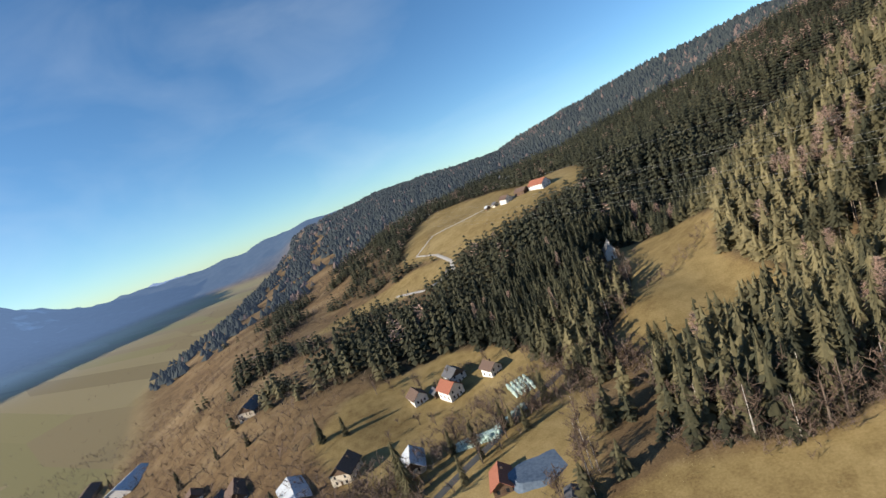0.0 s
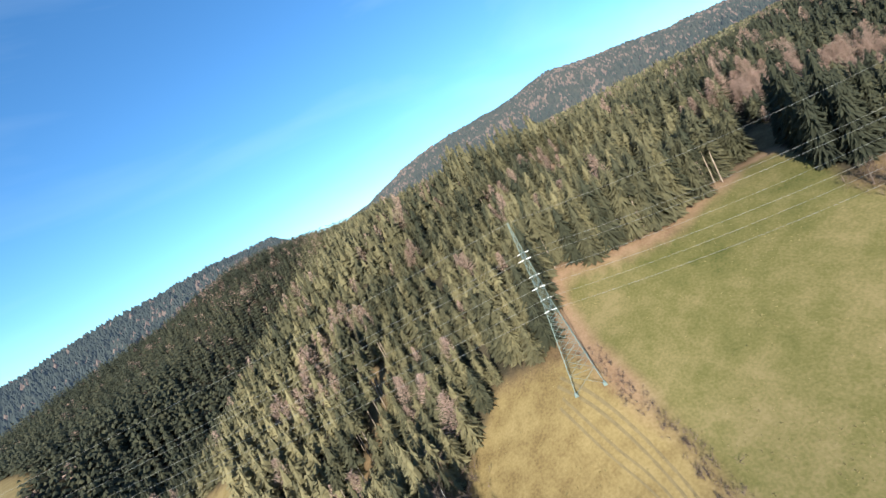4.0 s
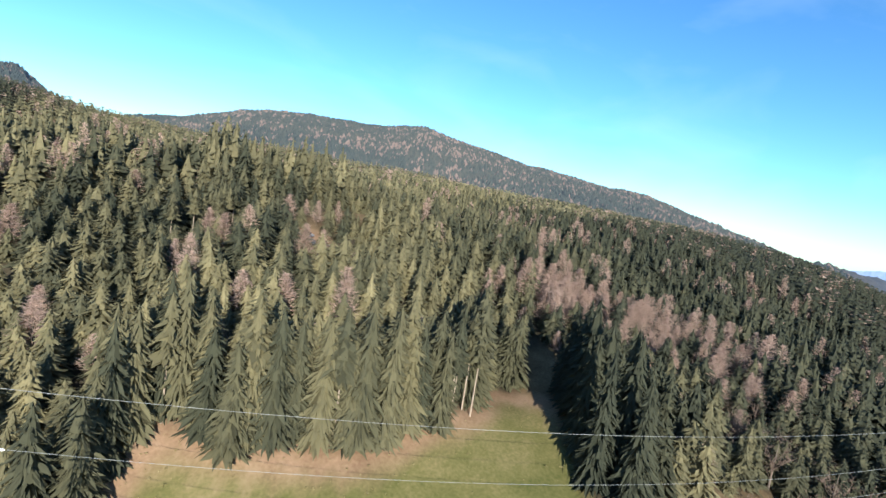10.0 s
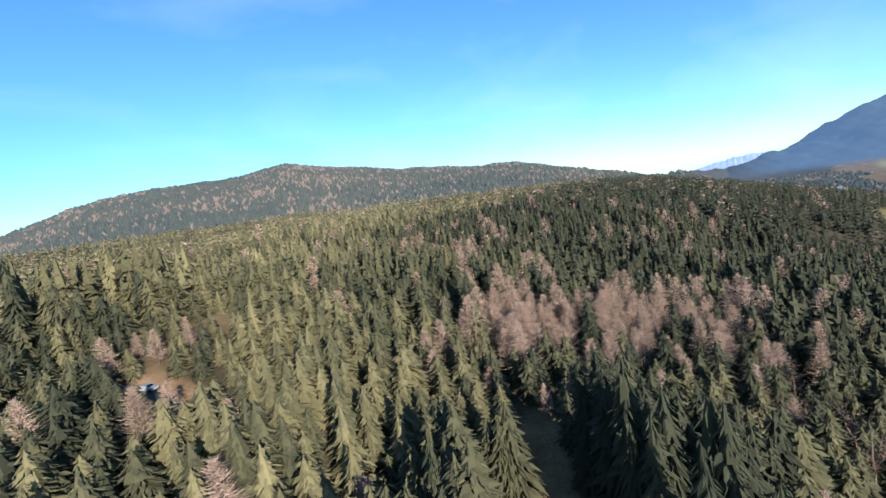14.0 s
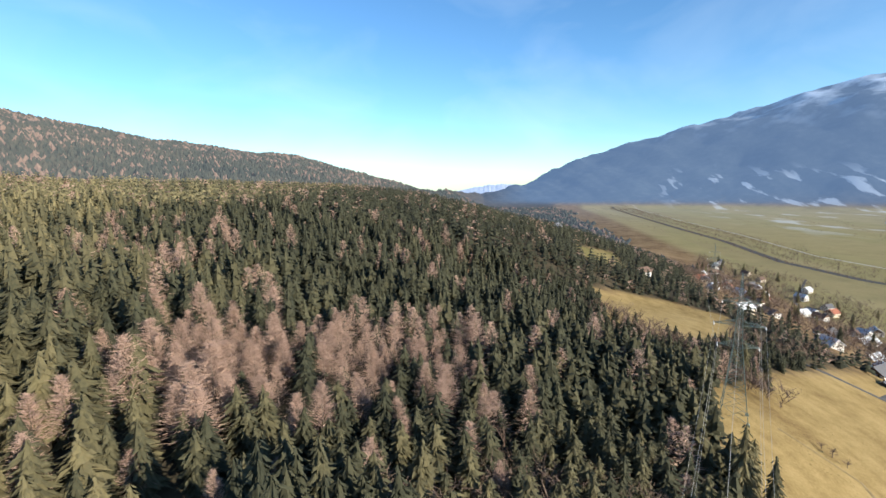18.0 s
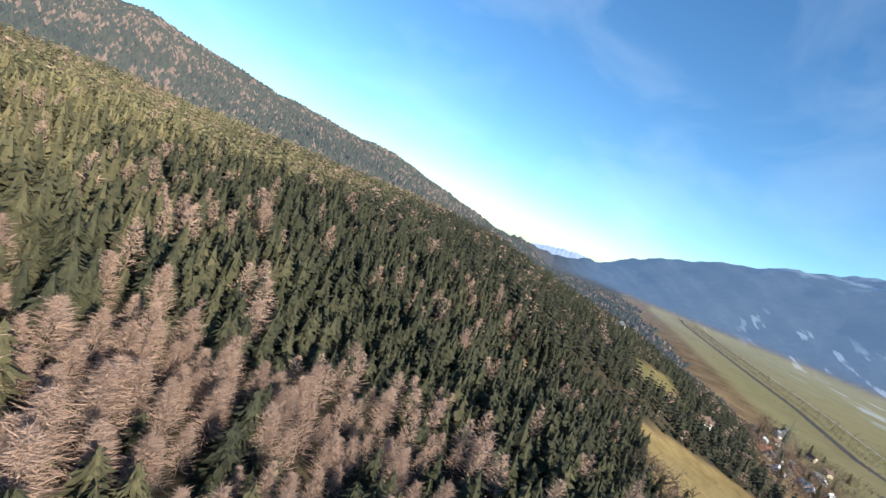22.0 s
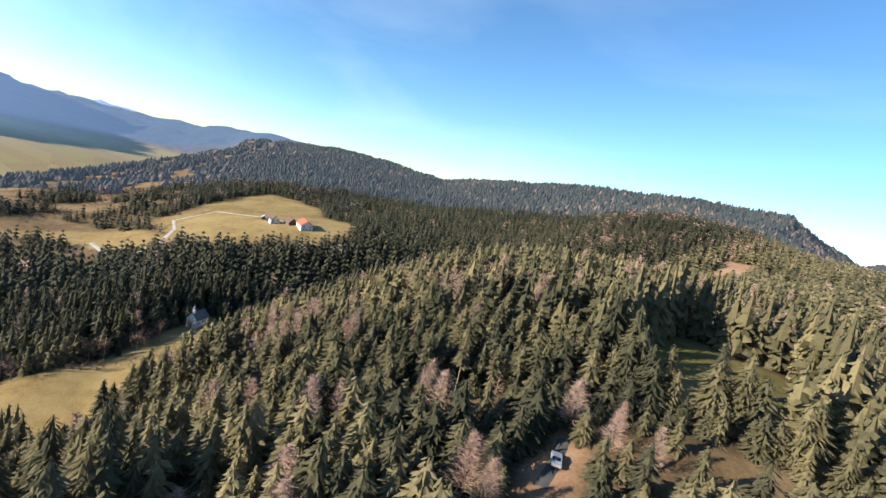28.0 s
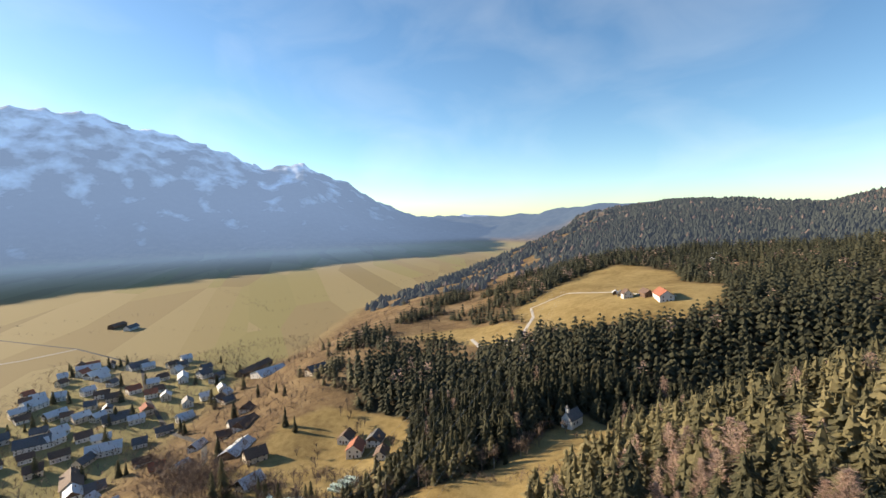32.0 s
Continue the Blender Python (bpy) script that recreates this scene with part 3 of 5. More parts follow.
def feather_shape(rng, count, low, top_r, wide, blade):
    """Leafless crown: many thin rising twigs round a stem, as slim triangles."""
    v, f = [], []
    for i in range(count):
        q = rng.uniform(0, 1) ** 0.75
        z = low + (0.97 - low) * q
        r = (wide * (1 - q) ** 0.8 + top_r) * rng.uniform(0.35, 1.1)
        t = rng.uniform(0, 6.28)
        d = np.array((math.cos(t) * r, math.sin(t) * r, r * rng.uniform(0.25, 1.3)))
        start = np.array((0, 0, z)) + d * rng.uniform(0.15, 0.85)
        d = d + rng.normal(0, 0.018, 3)
        side = np.cross(d, rng.normal(0, 1, 3))
        side = side / (np.linalg.norm(side) + 1e-9) * blade * rng.uniform(0.5, 1.3)
        a = len(v)
        v += [start - side, start + side, np.array((0, 0, z)) + d]
        f.append((a, a + 1, a + 2))
    return np.array(v), np.array(f)


def stem_shape(rad, top, sides=5, low=-0.03):
    v = [(math.cos(6.2832 * j / sides) * rad, math.sin(6.2832 * j / sides) * rad, low) for j in range(sides)]
    v += [(math.cos(6.2832 * j / sides) * rad * 0.2, math.sin(6.2832 * j / sides) * rad * 0.2, top) for j in range(sides)]
    f = []
    for j in range(sides):
        k = (j + 1) % sides
        f += [(j, k, sides + k), (j, sides + k, sides + j)]
    return np.array(v), np.array(f)


def crown_shape(rng, limbs, twigs):
    """Bare broadleaf crown: forked limbs as slim prisms and a spray of twigs."""
    vs, fs, base = [], [], 0
    for i in range(limbs):
        z0 = rng.uniform(0.22, 0.6)
        t = rng.uniform(0, 6.28)
        r = rng.uniform(0.12, 0.30)
        p0 = np.array((0, 0, z0))
        p1 = np.array((math.cos(t) * r, math.sin(t) * r, min(0.98, z0 + rng.uniform(0.22, 0.4))))
        w = 0.012
        sd = np.array((-math.sin(t) * w, math.cos(t) * w, 0))
        vs += [p0 - sd, p0 + sd, p1, p0 + (0, 0, -w * 1.4)]
        fs += [(base, base + 1, base + 2), (base + 1, base + 3, base + 2), (base + 3, base, base + 2)]
        base += 4
        for k in range(twigs):
            q = rng.uniform(0.25, 1.0)
            o = p0 + (p1 - p0) * q
            d = rng.normal(0, 1, 3) * 0.085 + (0, 0, 0.06)
            sdw = np.cross(d, rng.normal(0, 1, 3))
            sdw = sdw / (np.linalg.norm(sdw) + 1e-9) * 0.007
            vs += [o - sdw, o + sdw, o + d]
            fs.append((base, base + 1, base + 2))
            base += 3
    return np.array(vs), np.array(fs)


rng = np.random.default_rng(7)
SPRUCE = [[spray_shape(rng, 210, 6, 3) for _ in range(12)], [spray_shape(rng, 44, 5, 2) for _ in range(10)], [spruce_shape(rng, 4, 4, 1.2) for _ in range(5)], [cone_shape(rng, 5, 2) for _ in range(5)], [cone_shape(rng, 5, 1) for _ in range(5)]]
LARCH = [[feather_shape(rng, 1300, 0.14, 0.012, 0.135, 0.0026) for _ in range(5)], [feather_shape(rng, 460, 0.14, 0.012, 0.14, 0.0046) for _ in range(5)], [feather_shape(rng, 46, 0.12, 0.03, 0.18, 0.026) for _ in range(4)], [cone_shape(rng, 5, 2) for _ in range(4)], [cone_shape(rng, 5, 1) for _ in range(4)]]
BROAD = [[crown_shape(rng, 11, 13) for _ in range(5)], [crown_shape(rng, 6, 5) for _ in range(4)], [crown_shape(rng, 4, 3) for _ in range(4)]]
STEM = stem_shape(0.010, 0.9, 3)
FINE_SPRUCE = [spray_shape(rng, 380, 7, 4) for _ in range(8)]


def plant(rng, shapes, at, tall, wide, tone=None):
    """Bakes many plants of some shapes into one set of arrays."""
    vs, fs, ts, base = [], [], [], 0
    kind = rng.integers(0, len(shapes), len(at))
    tone = rng.uniform(0, 1, len(at)) if tone is None else tone
    for k, (sv, sf) in enumerate(shapes):
        m = kind == k
        if not m.any():
            continue
        p, h, w, t = at[m], tall[m], wide[m], rng.uniform(0, 6.28, m.sum())
        c, s = np.cos(t), np.sin(t)
        x = (sv[None, :, 0] * c[:, None] - sv[None, :, 1] * s[:, None]) * (h * w)[:, None] + p[:, 0, None]
        y = (sv[None, :, 0] * s[:, None] + sv[None, :, 1] * c[:, None]) * (h * w)[:, None] + p[:, 1, None]
        z = sv[None, :, 2] * h[:, None] + p[:, 2, None]
        vs.append(np.stack([x, y, z], 2).reshape(-1, 3))
        fs.append((sf[None] + (np.arange(m.sum()) * len(sv))[:, None, None] + base).reshape(-1, 3))
        ts.append(np.repeat(tone[m], len(sv)))
        base += m.sum() * len(sv)
    return np.concatenate(vs), np.concatenate(fs), np.concatenate(ts)


def scatter(rng, x0, x1, y0, y1, step):
    gx, gy = np.meshgrid(np.arange(x0, x1, step), np.arange(y0, y1, step))
    x, y = gx.ravel(), gy.ravel()
    return x + rng.uniform(-0.45, 0.45, len(x)) * step, y + rng.uniform(-0.45, 0.45, len(x)) * step


def larch_share(x, y):
    # a belt of larches running down the slope from (222, 146) to (278, 82)
    u, w = ((x - 250) * 0.66 - (y - 114) * 0.75) / 48, ((x - 250) * 0.75 + (y - 114) * 0.66) / 22
    band = np.exp(-u ** 4 - w ** 2) * 0.74
    strip = np.exp(-((x - 232) / 22) ** 2 - ((y - 112) / 16) ** 2) * 0.6
    high = 0.20 * smooth(300, 1200, np.hypot(x - 120, y - 60)) * smooth(-0.2, 0.5, waves(x, y, 170, 11.0))
    spots = 0.6 * smooth(0.35, 0.75, waves(x, y, 38, 6.0))
    dell = smooth(20, -20, x) * 0.12 + smooth(-2, 2, np.maximum(edge(x, y, STANDS[1]), edge(x, y, STANDS[2]))) * 0.8
    spots = spots * smooth(6, 24, np.abs(cover(x, y, "green")))
    return np.clip(np.maximum(band, strip) + high + spots * 0.32 + 0.06 - dell, 0.02, 0.9) * smooth(4, 22, np.abs(cover(x, y, "green")))


CENTRE = (140, 110)
# young growth south of the forest clearings: x, y, radius, share of height lost
LOW_PATCHES = ((190, 206, 20, 0.55), (172, 178, 11, 0.65))
HERO = []


def forest():
    rng = np.random.default_rng(11)
    zones = ((0, 300, 4.5), (300, 780, 6.3), (780, 1600, 9.5), (1600, 2950, 16.0))
    got = {"spruce": [], "larch": [], "stem": [], "distant_spruce": [], "distant_larch": []}
    for zi, (d0, d1, step) in enumerate(zones):
        x, y = scatter(rng, CENTRE[0] - d1, CENTRE[0] + d1, max(-700, CENTRE[1] - d1), CENTRE[1] + d1, step)
        d = np.hypot(x - CENTRE[0], y - CENTRE[1])
        ok = (d >= d0) & (d < d1)
        x, y, d = x[ok], y[ok], d[ok]
        ok = rng.uniform(0, 1, len(x)) < woods(x, y) * (0.95 if zi < 2 else 0.9)
        x, y, d = x[ok], y[ok], d[ok]
        z = height(x, y)
        back = (y < -60) & (x < 250)
        is_larch = rng.uniform(0, 1, len(x)) < larch_share(x, y)
        young = smooth(-0.1, 0.5, waves(x, y, 45, 12.0))
        tall = rng.uniform(9.0, 17.5, len(x)) * (1 - 0.25 * young) + 10 * smooth(14, 3, np.abs(cover(x, y, "green"))) * smooth(70, 110, x) * smooth(240, 200, x)
        tall = tall * (1 - 0.32 * smooth(290, 340, x) * smooth(70, 20, y))
        for px, py, rad, share in LOW_PATCHES:
            tall = tall * (1 - share * np.exp(-((x - px) ** 2 + (y - py) ** 2) / rad ** 2))
        tall = tall + 8 * smooth(-4, 4, np.max([edge(x, y, p) for p in STANDS], axis=0))
        wide = rng.uniform(1.75, 2.75, len(x)) * (1.0, 1.3, 1.95, 2.9)[zi] * (14 / np.maximum(tall, 14)) ** 1.1 * np.where(is_larch, 1.1, 1.0)
        at = np.stack([x, y, z - 0.3], 1)
        # tone drops west of the gully: darker needles, plus dell shade put into colour
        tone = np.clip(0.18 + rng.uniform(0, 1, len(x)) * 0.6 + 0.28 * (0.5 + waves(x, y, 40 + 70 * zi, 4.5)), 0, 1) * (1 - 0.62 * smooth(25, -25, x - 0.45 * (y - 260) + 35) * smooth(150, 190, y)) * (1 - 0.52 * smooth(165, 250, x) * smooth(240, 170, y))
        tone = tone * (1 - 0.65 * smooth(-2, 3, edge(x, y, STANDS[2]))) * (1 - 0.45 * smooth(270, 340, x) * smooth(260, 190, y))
        near = np.hypot(x - 150, y - 125) < 105
        for name, m, sets in (("spruce", ~is_larch, SPRUCE), ("larch", is_larch, LARCH)):
            hero = m & near & (zi == 0) & (np.abs(cover(x, y, "green")) < 10) & (x > 88) & (x < 232) & (y > 40)
            if zi == 0:
                HERO.extend((name, *at[i], tall[i], wide[i]) for i in np.flatnonzero(hero))
                for mm, lod in ((m & ~hero & (d < 125), 0), (m & ~hero & (d >= 125), 1)):
                    if mm.any():
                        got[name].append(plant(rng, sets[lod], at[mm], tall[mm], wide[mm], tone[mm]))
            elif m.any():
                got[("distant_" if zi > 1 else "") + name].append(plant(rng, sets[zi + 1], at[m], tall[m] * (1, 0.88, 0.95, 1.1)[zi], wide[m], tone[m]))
        if zi == 0:
            m = d < 260
            got["stem"].append(plant(rng, [STEM], at[m], tall[m], np.ones(m.sum())))
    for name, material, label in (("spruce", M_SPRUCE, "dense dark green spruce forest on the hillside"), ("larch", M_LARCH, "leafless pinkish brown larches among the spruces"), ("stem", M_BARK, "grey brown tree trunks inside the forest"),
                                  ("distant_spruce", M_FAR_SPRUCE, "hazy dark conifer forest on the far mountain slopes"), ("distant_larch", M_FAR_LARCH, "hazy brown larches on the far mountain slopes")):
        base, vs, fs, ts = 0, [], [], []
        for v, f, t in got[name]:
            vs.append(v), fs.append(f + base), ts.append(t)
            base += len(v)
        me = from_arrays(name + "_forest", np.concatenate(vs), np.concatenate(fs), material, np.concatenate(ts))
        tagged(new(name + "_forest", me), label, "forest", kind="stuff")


forest()


# ---- single trees
def tri_mesh(name, shape, material, tone):
    v, f = shape
    return from_arrays(name, v, f, material, np.full(len(v), tone))


TREE_MESHES = {}
PINE = [(v * (0.9, 0.9, 0.52) + (0, 0, 0.47), f) for v, f in (spray_shape(rng, 150, 6, 3) for _ in range(4))]


def tree_meshes(kind):
    if kind not in TREE_MESHES:
        sets = {"spruce": FINE_SPRUCE, "larch": LARCH[0], "birch": BROAD[0], "broadleaf": BROAD[0], "pine": PINE}[kind]
        crown_mat = {"spruce": M_SPRUCE, "larch": M_LARCH, "birch": M_TWIG, "broadleaf": M_TWIG, "pine": M_SPRUCE}[kind]
        stem_mat = {"birch": M_BIRCH, "pine": M_PALE}.get(kind, M_BARK)
        stem = stem_shape({"birch": 0.014, "broadleaf": 0.022, "pine": 0.0075}.get(kind, 0.011), 0.93, 6)
        trunk = from_arrays("trunk", *stem, stem_mat, np.zeros(len(stem[0])))
        TREE_MESHES[kind] = (trunk, [tri_mesh("crown", sets[i % len(sets)], crown_mat, 0.1 + 0.75 * i / (2 * len(sets))) for i in range(2 * len(sets))])
    return TREE_MESHES[kind]


TREE_WORDS = {"pine": ("tall spruce with a long bare pale trunk", "bare-trunked spruces in the forest gaps"), "spruce": ("olive green spruce beside a meadow or house", "spruces at the forest edge"), "larch": ("bare pinkish brown larch at the forest edge", "larches at the forest edge"),
              "birch": ("leafless birch with a pale trunk in a hedge", "birches in the hedges"), "broadleaf": ("leafless brown broadleaf tree beside the houses and fields", "bare trees of the fields")}


def tree(kind, x, y, z, tall, wide, rnd, dark=False):
    trunk, crowns = tree_meshes(kind)
    top = new(kind + "_tree")
    top.matrix_basis = Matrix.LocRotScale((x, y, z), Euler((0, 0, rnd.uniform(0, 6.28))), (tall * wide, tall * wide, tall))
    tagged(top, TREE_WORDS[kind][0], "tree", TREE_WORDS[kind][1])
    part("trunk", trunk, None, top)
    n = len(crowns)
    part("crown", crowns[rnd.integers(0, n // 3) if dark else rnd.integers(n // 4, n)], None, top)


rnd = np.random.default_rng(21)
# spruces grown up inside the wood, their pale trunks bare where it was felled
for (ax, ay), (bx, by), count in (((27, 181), (60, 206), 12), ((36, 179), (68, 199), 9), ((162, 117), (176, 128), 9), ((138, 124), (160, 118), 7), ((112, 146), (136, 124), 6), ((132, 202), (156, 210), 9)):
    for i in range(count):
        q = (i + rnd.uniform(0.1, 0.9)) / count
        x, y = ax + (bx - ax) * q + rnd.uniform(-2, 2), ay + (by - ay) * q + rnd.uniform(-2, 2)
        tree("pine", x, y, ground_at(x, y) - 0.3, rnd.uniform(20, 27) * (0.66 if y > 198 and x > 120 else 1), rnd.uniform(1.0, 1.3), rnd)
for h in HERO:
    tree(*h, rnd, h[0] == "spruce" and h[1] > 160 and h[2] < 114)


def along(line, step):
    out = []
    for (ax, ay), (bx, by) in zip(line, line[1:]):
        n = max(1, round(math.hypot(bx - ax, by - ay) / step))
        out += [(ax + (bx - ax) * i / n, ay + (by - ay) * i / n) for i in range(n)]
    return out + [line[-1]]


# hedges of birch, spruce and bare trees between the fields
HEDGES = (((-20, 132), (-6, 112), (14, 104), (30, 110), (44, 128), (50, 142)), ((-40, 120), (-36, 96), (-34, 84)), ((158, 82), (152, 52), (132, 14)), ((-54, 240), (-46, 214), (-42, 190), (-48, 160)))
for hi, (line, kinds, step, spread, tall) in enumerate(((HEDGES[0], ("birch", "spruce", "broadleaf", "birch", "spruce", "broadleaf"), 2.6, 5, (9, 16)), (HEDGES[1], ("broadleaf", "birch", "broadleaf"), 2.8, 5, (8, 14)),
                                       (HEDGES[2], ("broadleaf", "birch", "broadleaf"), 6.5, 2.5, (6, 11)), (HEDGES[3], ("broadleaf", "birch", "spruce"), 4, 6, (7, 13)),
                                       (((205, 30), (182, 27), (156, 34)), ("broadleaf",), 7, 2, (5, 9)), (((214, 62), (224, 40), (212, 24)), ("broadleaf", "spruce", "broadleaf"), 5, 4, (8, 15)),
                                       (((-190, 160), (-150, 170), (-104, 188), (-70, 170)), ("broadleaf",), 7, 5, (5, 10)), (((-92, 70), (-70, 112), (-52, 150)), ("broadleaf", "spruce"), 8, 4, (7, 13)), (((-96, 108), (-70, 124), (-46, 152), (-22, 150)), ("spruce", "broadleaf", "spruce"), 5, 4, (9, 15)))):
    for i, (x, y) in enumerate(along(line, step)):
        x, y = x + rnd.uniform(-spread, spread), y + rnd.uniform(-spread, spread)
        kind = kinds[i % len(kinds)]
        tree(kind, x, y, ground_at(x, y) - 0.2, rnd.uniform(*tall), rnd.uniform(0.9, 1.3), rnd)
for x, y, tall in ((232, 16, 19), (236, 20, 22), (239, 16, 17), (-104, 92, 22), (-98, 88, 18), (-176, 128, 12), (-188, 122, 15), (352, -150, 17), (362, -158, 20), (372, -166, 16), (420, -205, 18)):
    tree("spruce", x, y, ground_at(x, y) - 0.2, tall, 1.25, rnd)
for x, y, tall, wide in ((271, -29, 3.5, 1.8), (268, -31, 2.8, 1.9), (274, -28, 2.6, 1.9)):
    tree("broadleaf", x, y, ground_at(x, y) - 0.1, tall, wide, rnd)
# dark spruces between the houses of village and hamlet
for poly, count in ((VILLAGE, 60), (HAMLET, 120), (((300, -40), (330, -14), (352, -20), (322, -52)), 26), (((370, -150), (420, -190), (440, -220), (400, -222), (362, -176)), 14)):
    lo, hi = np.min(poly, axis=0), np.max(poly, axis=0)
    for x, y in rnd.uniform(lo, hi, (count * 3, 2))[:count]:
        if edge(x, y, poly) > 0:
            tree("spruce", x, y, ground_at(x, y) - 0.2, rnd.uniform(9, 18), rnd.uniform(1.2, 1.7), rnd)
for x, y in ((-124, 138), (-104, 126), (-136, 140), (-96, 139), (-146, 128), (-70, 108), (-150, 140), (-112, 176), (-128, 182), (-88, 178), (-160, 160), (-64, 186), (-58, 262), (-66, 258), (-48, 262)):
    tree("broadleaf", x, y, ground_at(x, y) - 0.1, rnd.uniform(4, 9), 1.5, rnd)


# scrub, hedge bottoms and the bare trees of the lower slopes
def scrub():
    r = np.random.default_rng(5)
    xs, ys, hs = [], [], []
    lines = HEDGES + (((207, 32), (182, 28), (156, 36)), ((165, 80), (186, 68), (208, 62), (222, 44), (212, 26)), ((230, 40), (262, 22), (300, 4), (345, -50)),
                      ((-150, 200), (-104, 200), (-64, 160)), ((-75, 290), (-50, 298), (-20, 284)), ((-176, 350), (-260, 345), (-300, 420)))
    for line in lines:
        for x, y in along(line, 0.8):
            xs.append(x + r.normal(0, 1.3)), ys.append(y + r.normal(0, 1.3)), hs.append(r.uniform(1.0, 3.2))
    for line, wide, step, tall in ((((92, 120), (87, 106), (85, 94), (79, 84), (70, 62), (64, 36)), 1.5, 0.28, (1.2, 3.0)), (((-10, 104), (16, 100), (32, 106), (46, 124), (54, 140)), 2.4, 0.35, (2, 6)),
                                   (((-40, 186), (-34, 196), (-22, 206), (-14, 224), (-8, 236)), 2.5, 0.8, (2, 6)), (((-44, 170), (-42, 156), (-28, 143)), 2.5, 0.5, (2, 6)), (((-70, 252), (-56, 236), (-48, 226)), 3, 0.4, (3, 8)),
                                   (((-112, 130), (-86, 150), (-58, 170)), 5, 0.5, (3, 8)), (((-160, 52), (-128, 74), (-96, 96)), 9, 0.3, (4, 9)), (((160, 84), (154, 56), (136, 18)), 2.0, 0.4, (1.5, 4)), (((214, 58), (226, 40), (240, 30)), 4, 0.4, (3, 8)),
                                   (((300, -30), (330, -8), (362, 10)), 6, 0.4, (5, 11)), (((-262, 20), (-200, 48), (-140, 76), (-110, 100)), 7, 0.4, (6, 12)), (((-112, 110), (-70, 122), (-40, 150), (-18, 142)), 5, 0.5, (4, 9)), (((196, 98), (212, 84), (228, 66), (236, 44)), 4, 0.5, (4, 9))):
        for x, y in along(line, step):
            xs.append(x + r.normal(0, wide)), ys.append(y + r.normal(0, wide)), hs.append(r.uniform(*tall))
    x, y = scatter(r, -620, -60, -170, 480, 5.5)
    s = rise(x, y)
    open_land = np.max([cover(x, y, k) for k in MEADOWS], axis=0)
    keep = (s > -140) & (s < 420) & (open_land < -2) & (r.uniform(0, 1, len(x)) < 0.28 + 0.35 * smooth(-380, -330, x) * smooth(40, 80, y) * smooth(260, 220, y) + 0.6 * smooth(-0.1, 0.5, waves(x, y, 34, 8.0))) & (woods(x, y) < 0.5)
    xs += list(x[keep])
    ys += list(y[keep])
    hs += list(r.uniform(3.5, 10, keep.sum()))
    x, y = scatter(r, -620, -130, -180, 170, 6.5)
    keep = (edge(x, y, VILLAGE) > -20) & (r.uniform(0, 1, len(x)) < 0.6)
    xs += list(x[keep])
    ys += list(y[keep])
    hs += list(r.uniform(4, 11, keep.sum()))
    x, y = scatter(r, 240, 1000, -460, 60, 7.4)
    s = rise(x, y)
    open_land = np.max([cover(x, y, k) for k in MEADOWS], axis=0)
    keep = (s > -40) & (open_land < -2) & (r.uniform(0, 1, len(x)) < 0.28 + 0.55 * smooth(-0.1, 0.4, waves(x, y, 40, 3.0))) & (woods(x, y) < 0.5)
    xs += list(x[keep])
    ys += list(y[keep])
    hs += list(r.uniform(4, 12, keep.sum()))
    x, y = scatter(r, 290, 1150, -490, 0, 6.0)
    keep = (np.maximum(edge(x, y, HAMLET), edge(x, y, ((300, -30), (420, -60), (480, -110), (410, -170), (392, -120), (350, -50)))) > -8) & (np.max([cover(x, y, k) for k in MEADOWS], axis=0) < -1) & (r.uniform(0, 1, len(x)) < 0.35 + 0.55 * smooth(-0.3, 0.3, waves(x, y, 30, 6.0)))
    xs += list(x[keep])
    ys += list(y[keep])
    hs += list(r.uniform(6, 14, keep.sum()))
    for line in (VALLEY_ROAD,):
        for x, y in along(line, 3.2):
            for side, spread in ((17, 3), (-20, 5), (-58, 13), (-74, 16)):
                xs.append(x + r.normal(0, 5)), ys.append(y + side + r.normal(0, spread)), hs.append(r.uniform(6, 13))
    for line in VALLEY_LINES:
        for x, y in along(line, 9):
            if r.uniform() < 0.75:
                xs.append(x + r.normal(0, 7)), ys.append(y + r.normal(0, 7)), hs.append(r.uniform(4, 9))
    x, y, h = np.array(xs), np.array(ys), np.array(hs)
    at = np.stack([x, y, height(x, y) - 0.2], 1)
    near = np.hypot(x - CENTRE[0], y - CENTRE[1]) < 330
    v, f, t = plant(r, BROAD[1], at[near], h[near], r.uniform(1.2, 1.9, near.sum()))
    v2, f2, t2 = plant(r, BROAD[2], at[~near], h[~near], r.uniform(1.4, 2.1, (~near).sum()))
    v, f, t = np.concatenate((v, v2)), np.concatenate((f, f2 + len(v))), np.concatenate((t, t2))
    tagged(new("bare_scrub", from_arrays("bare_scrub", v, f, M_TWIG, t)), "leafless brown shrubs and trees in hedges and on the slopes", "shrubs", kind="stuff")


VALLEY_ROAD = ((480, -820), (600, -720), (711, -639), (792, -610), (889, -582), (1064, -576), (1367, -646), (1690, -690), (2239, -773), (2900, -880))


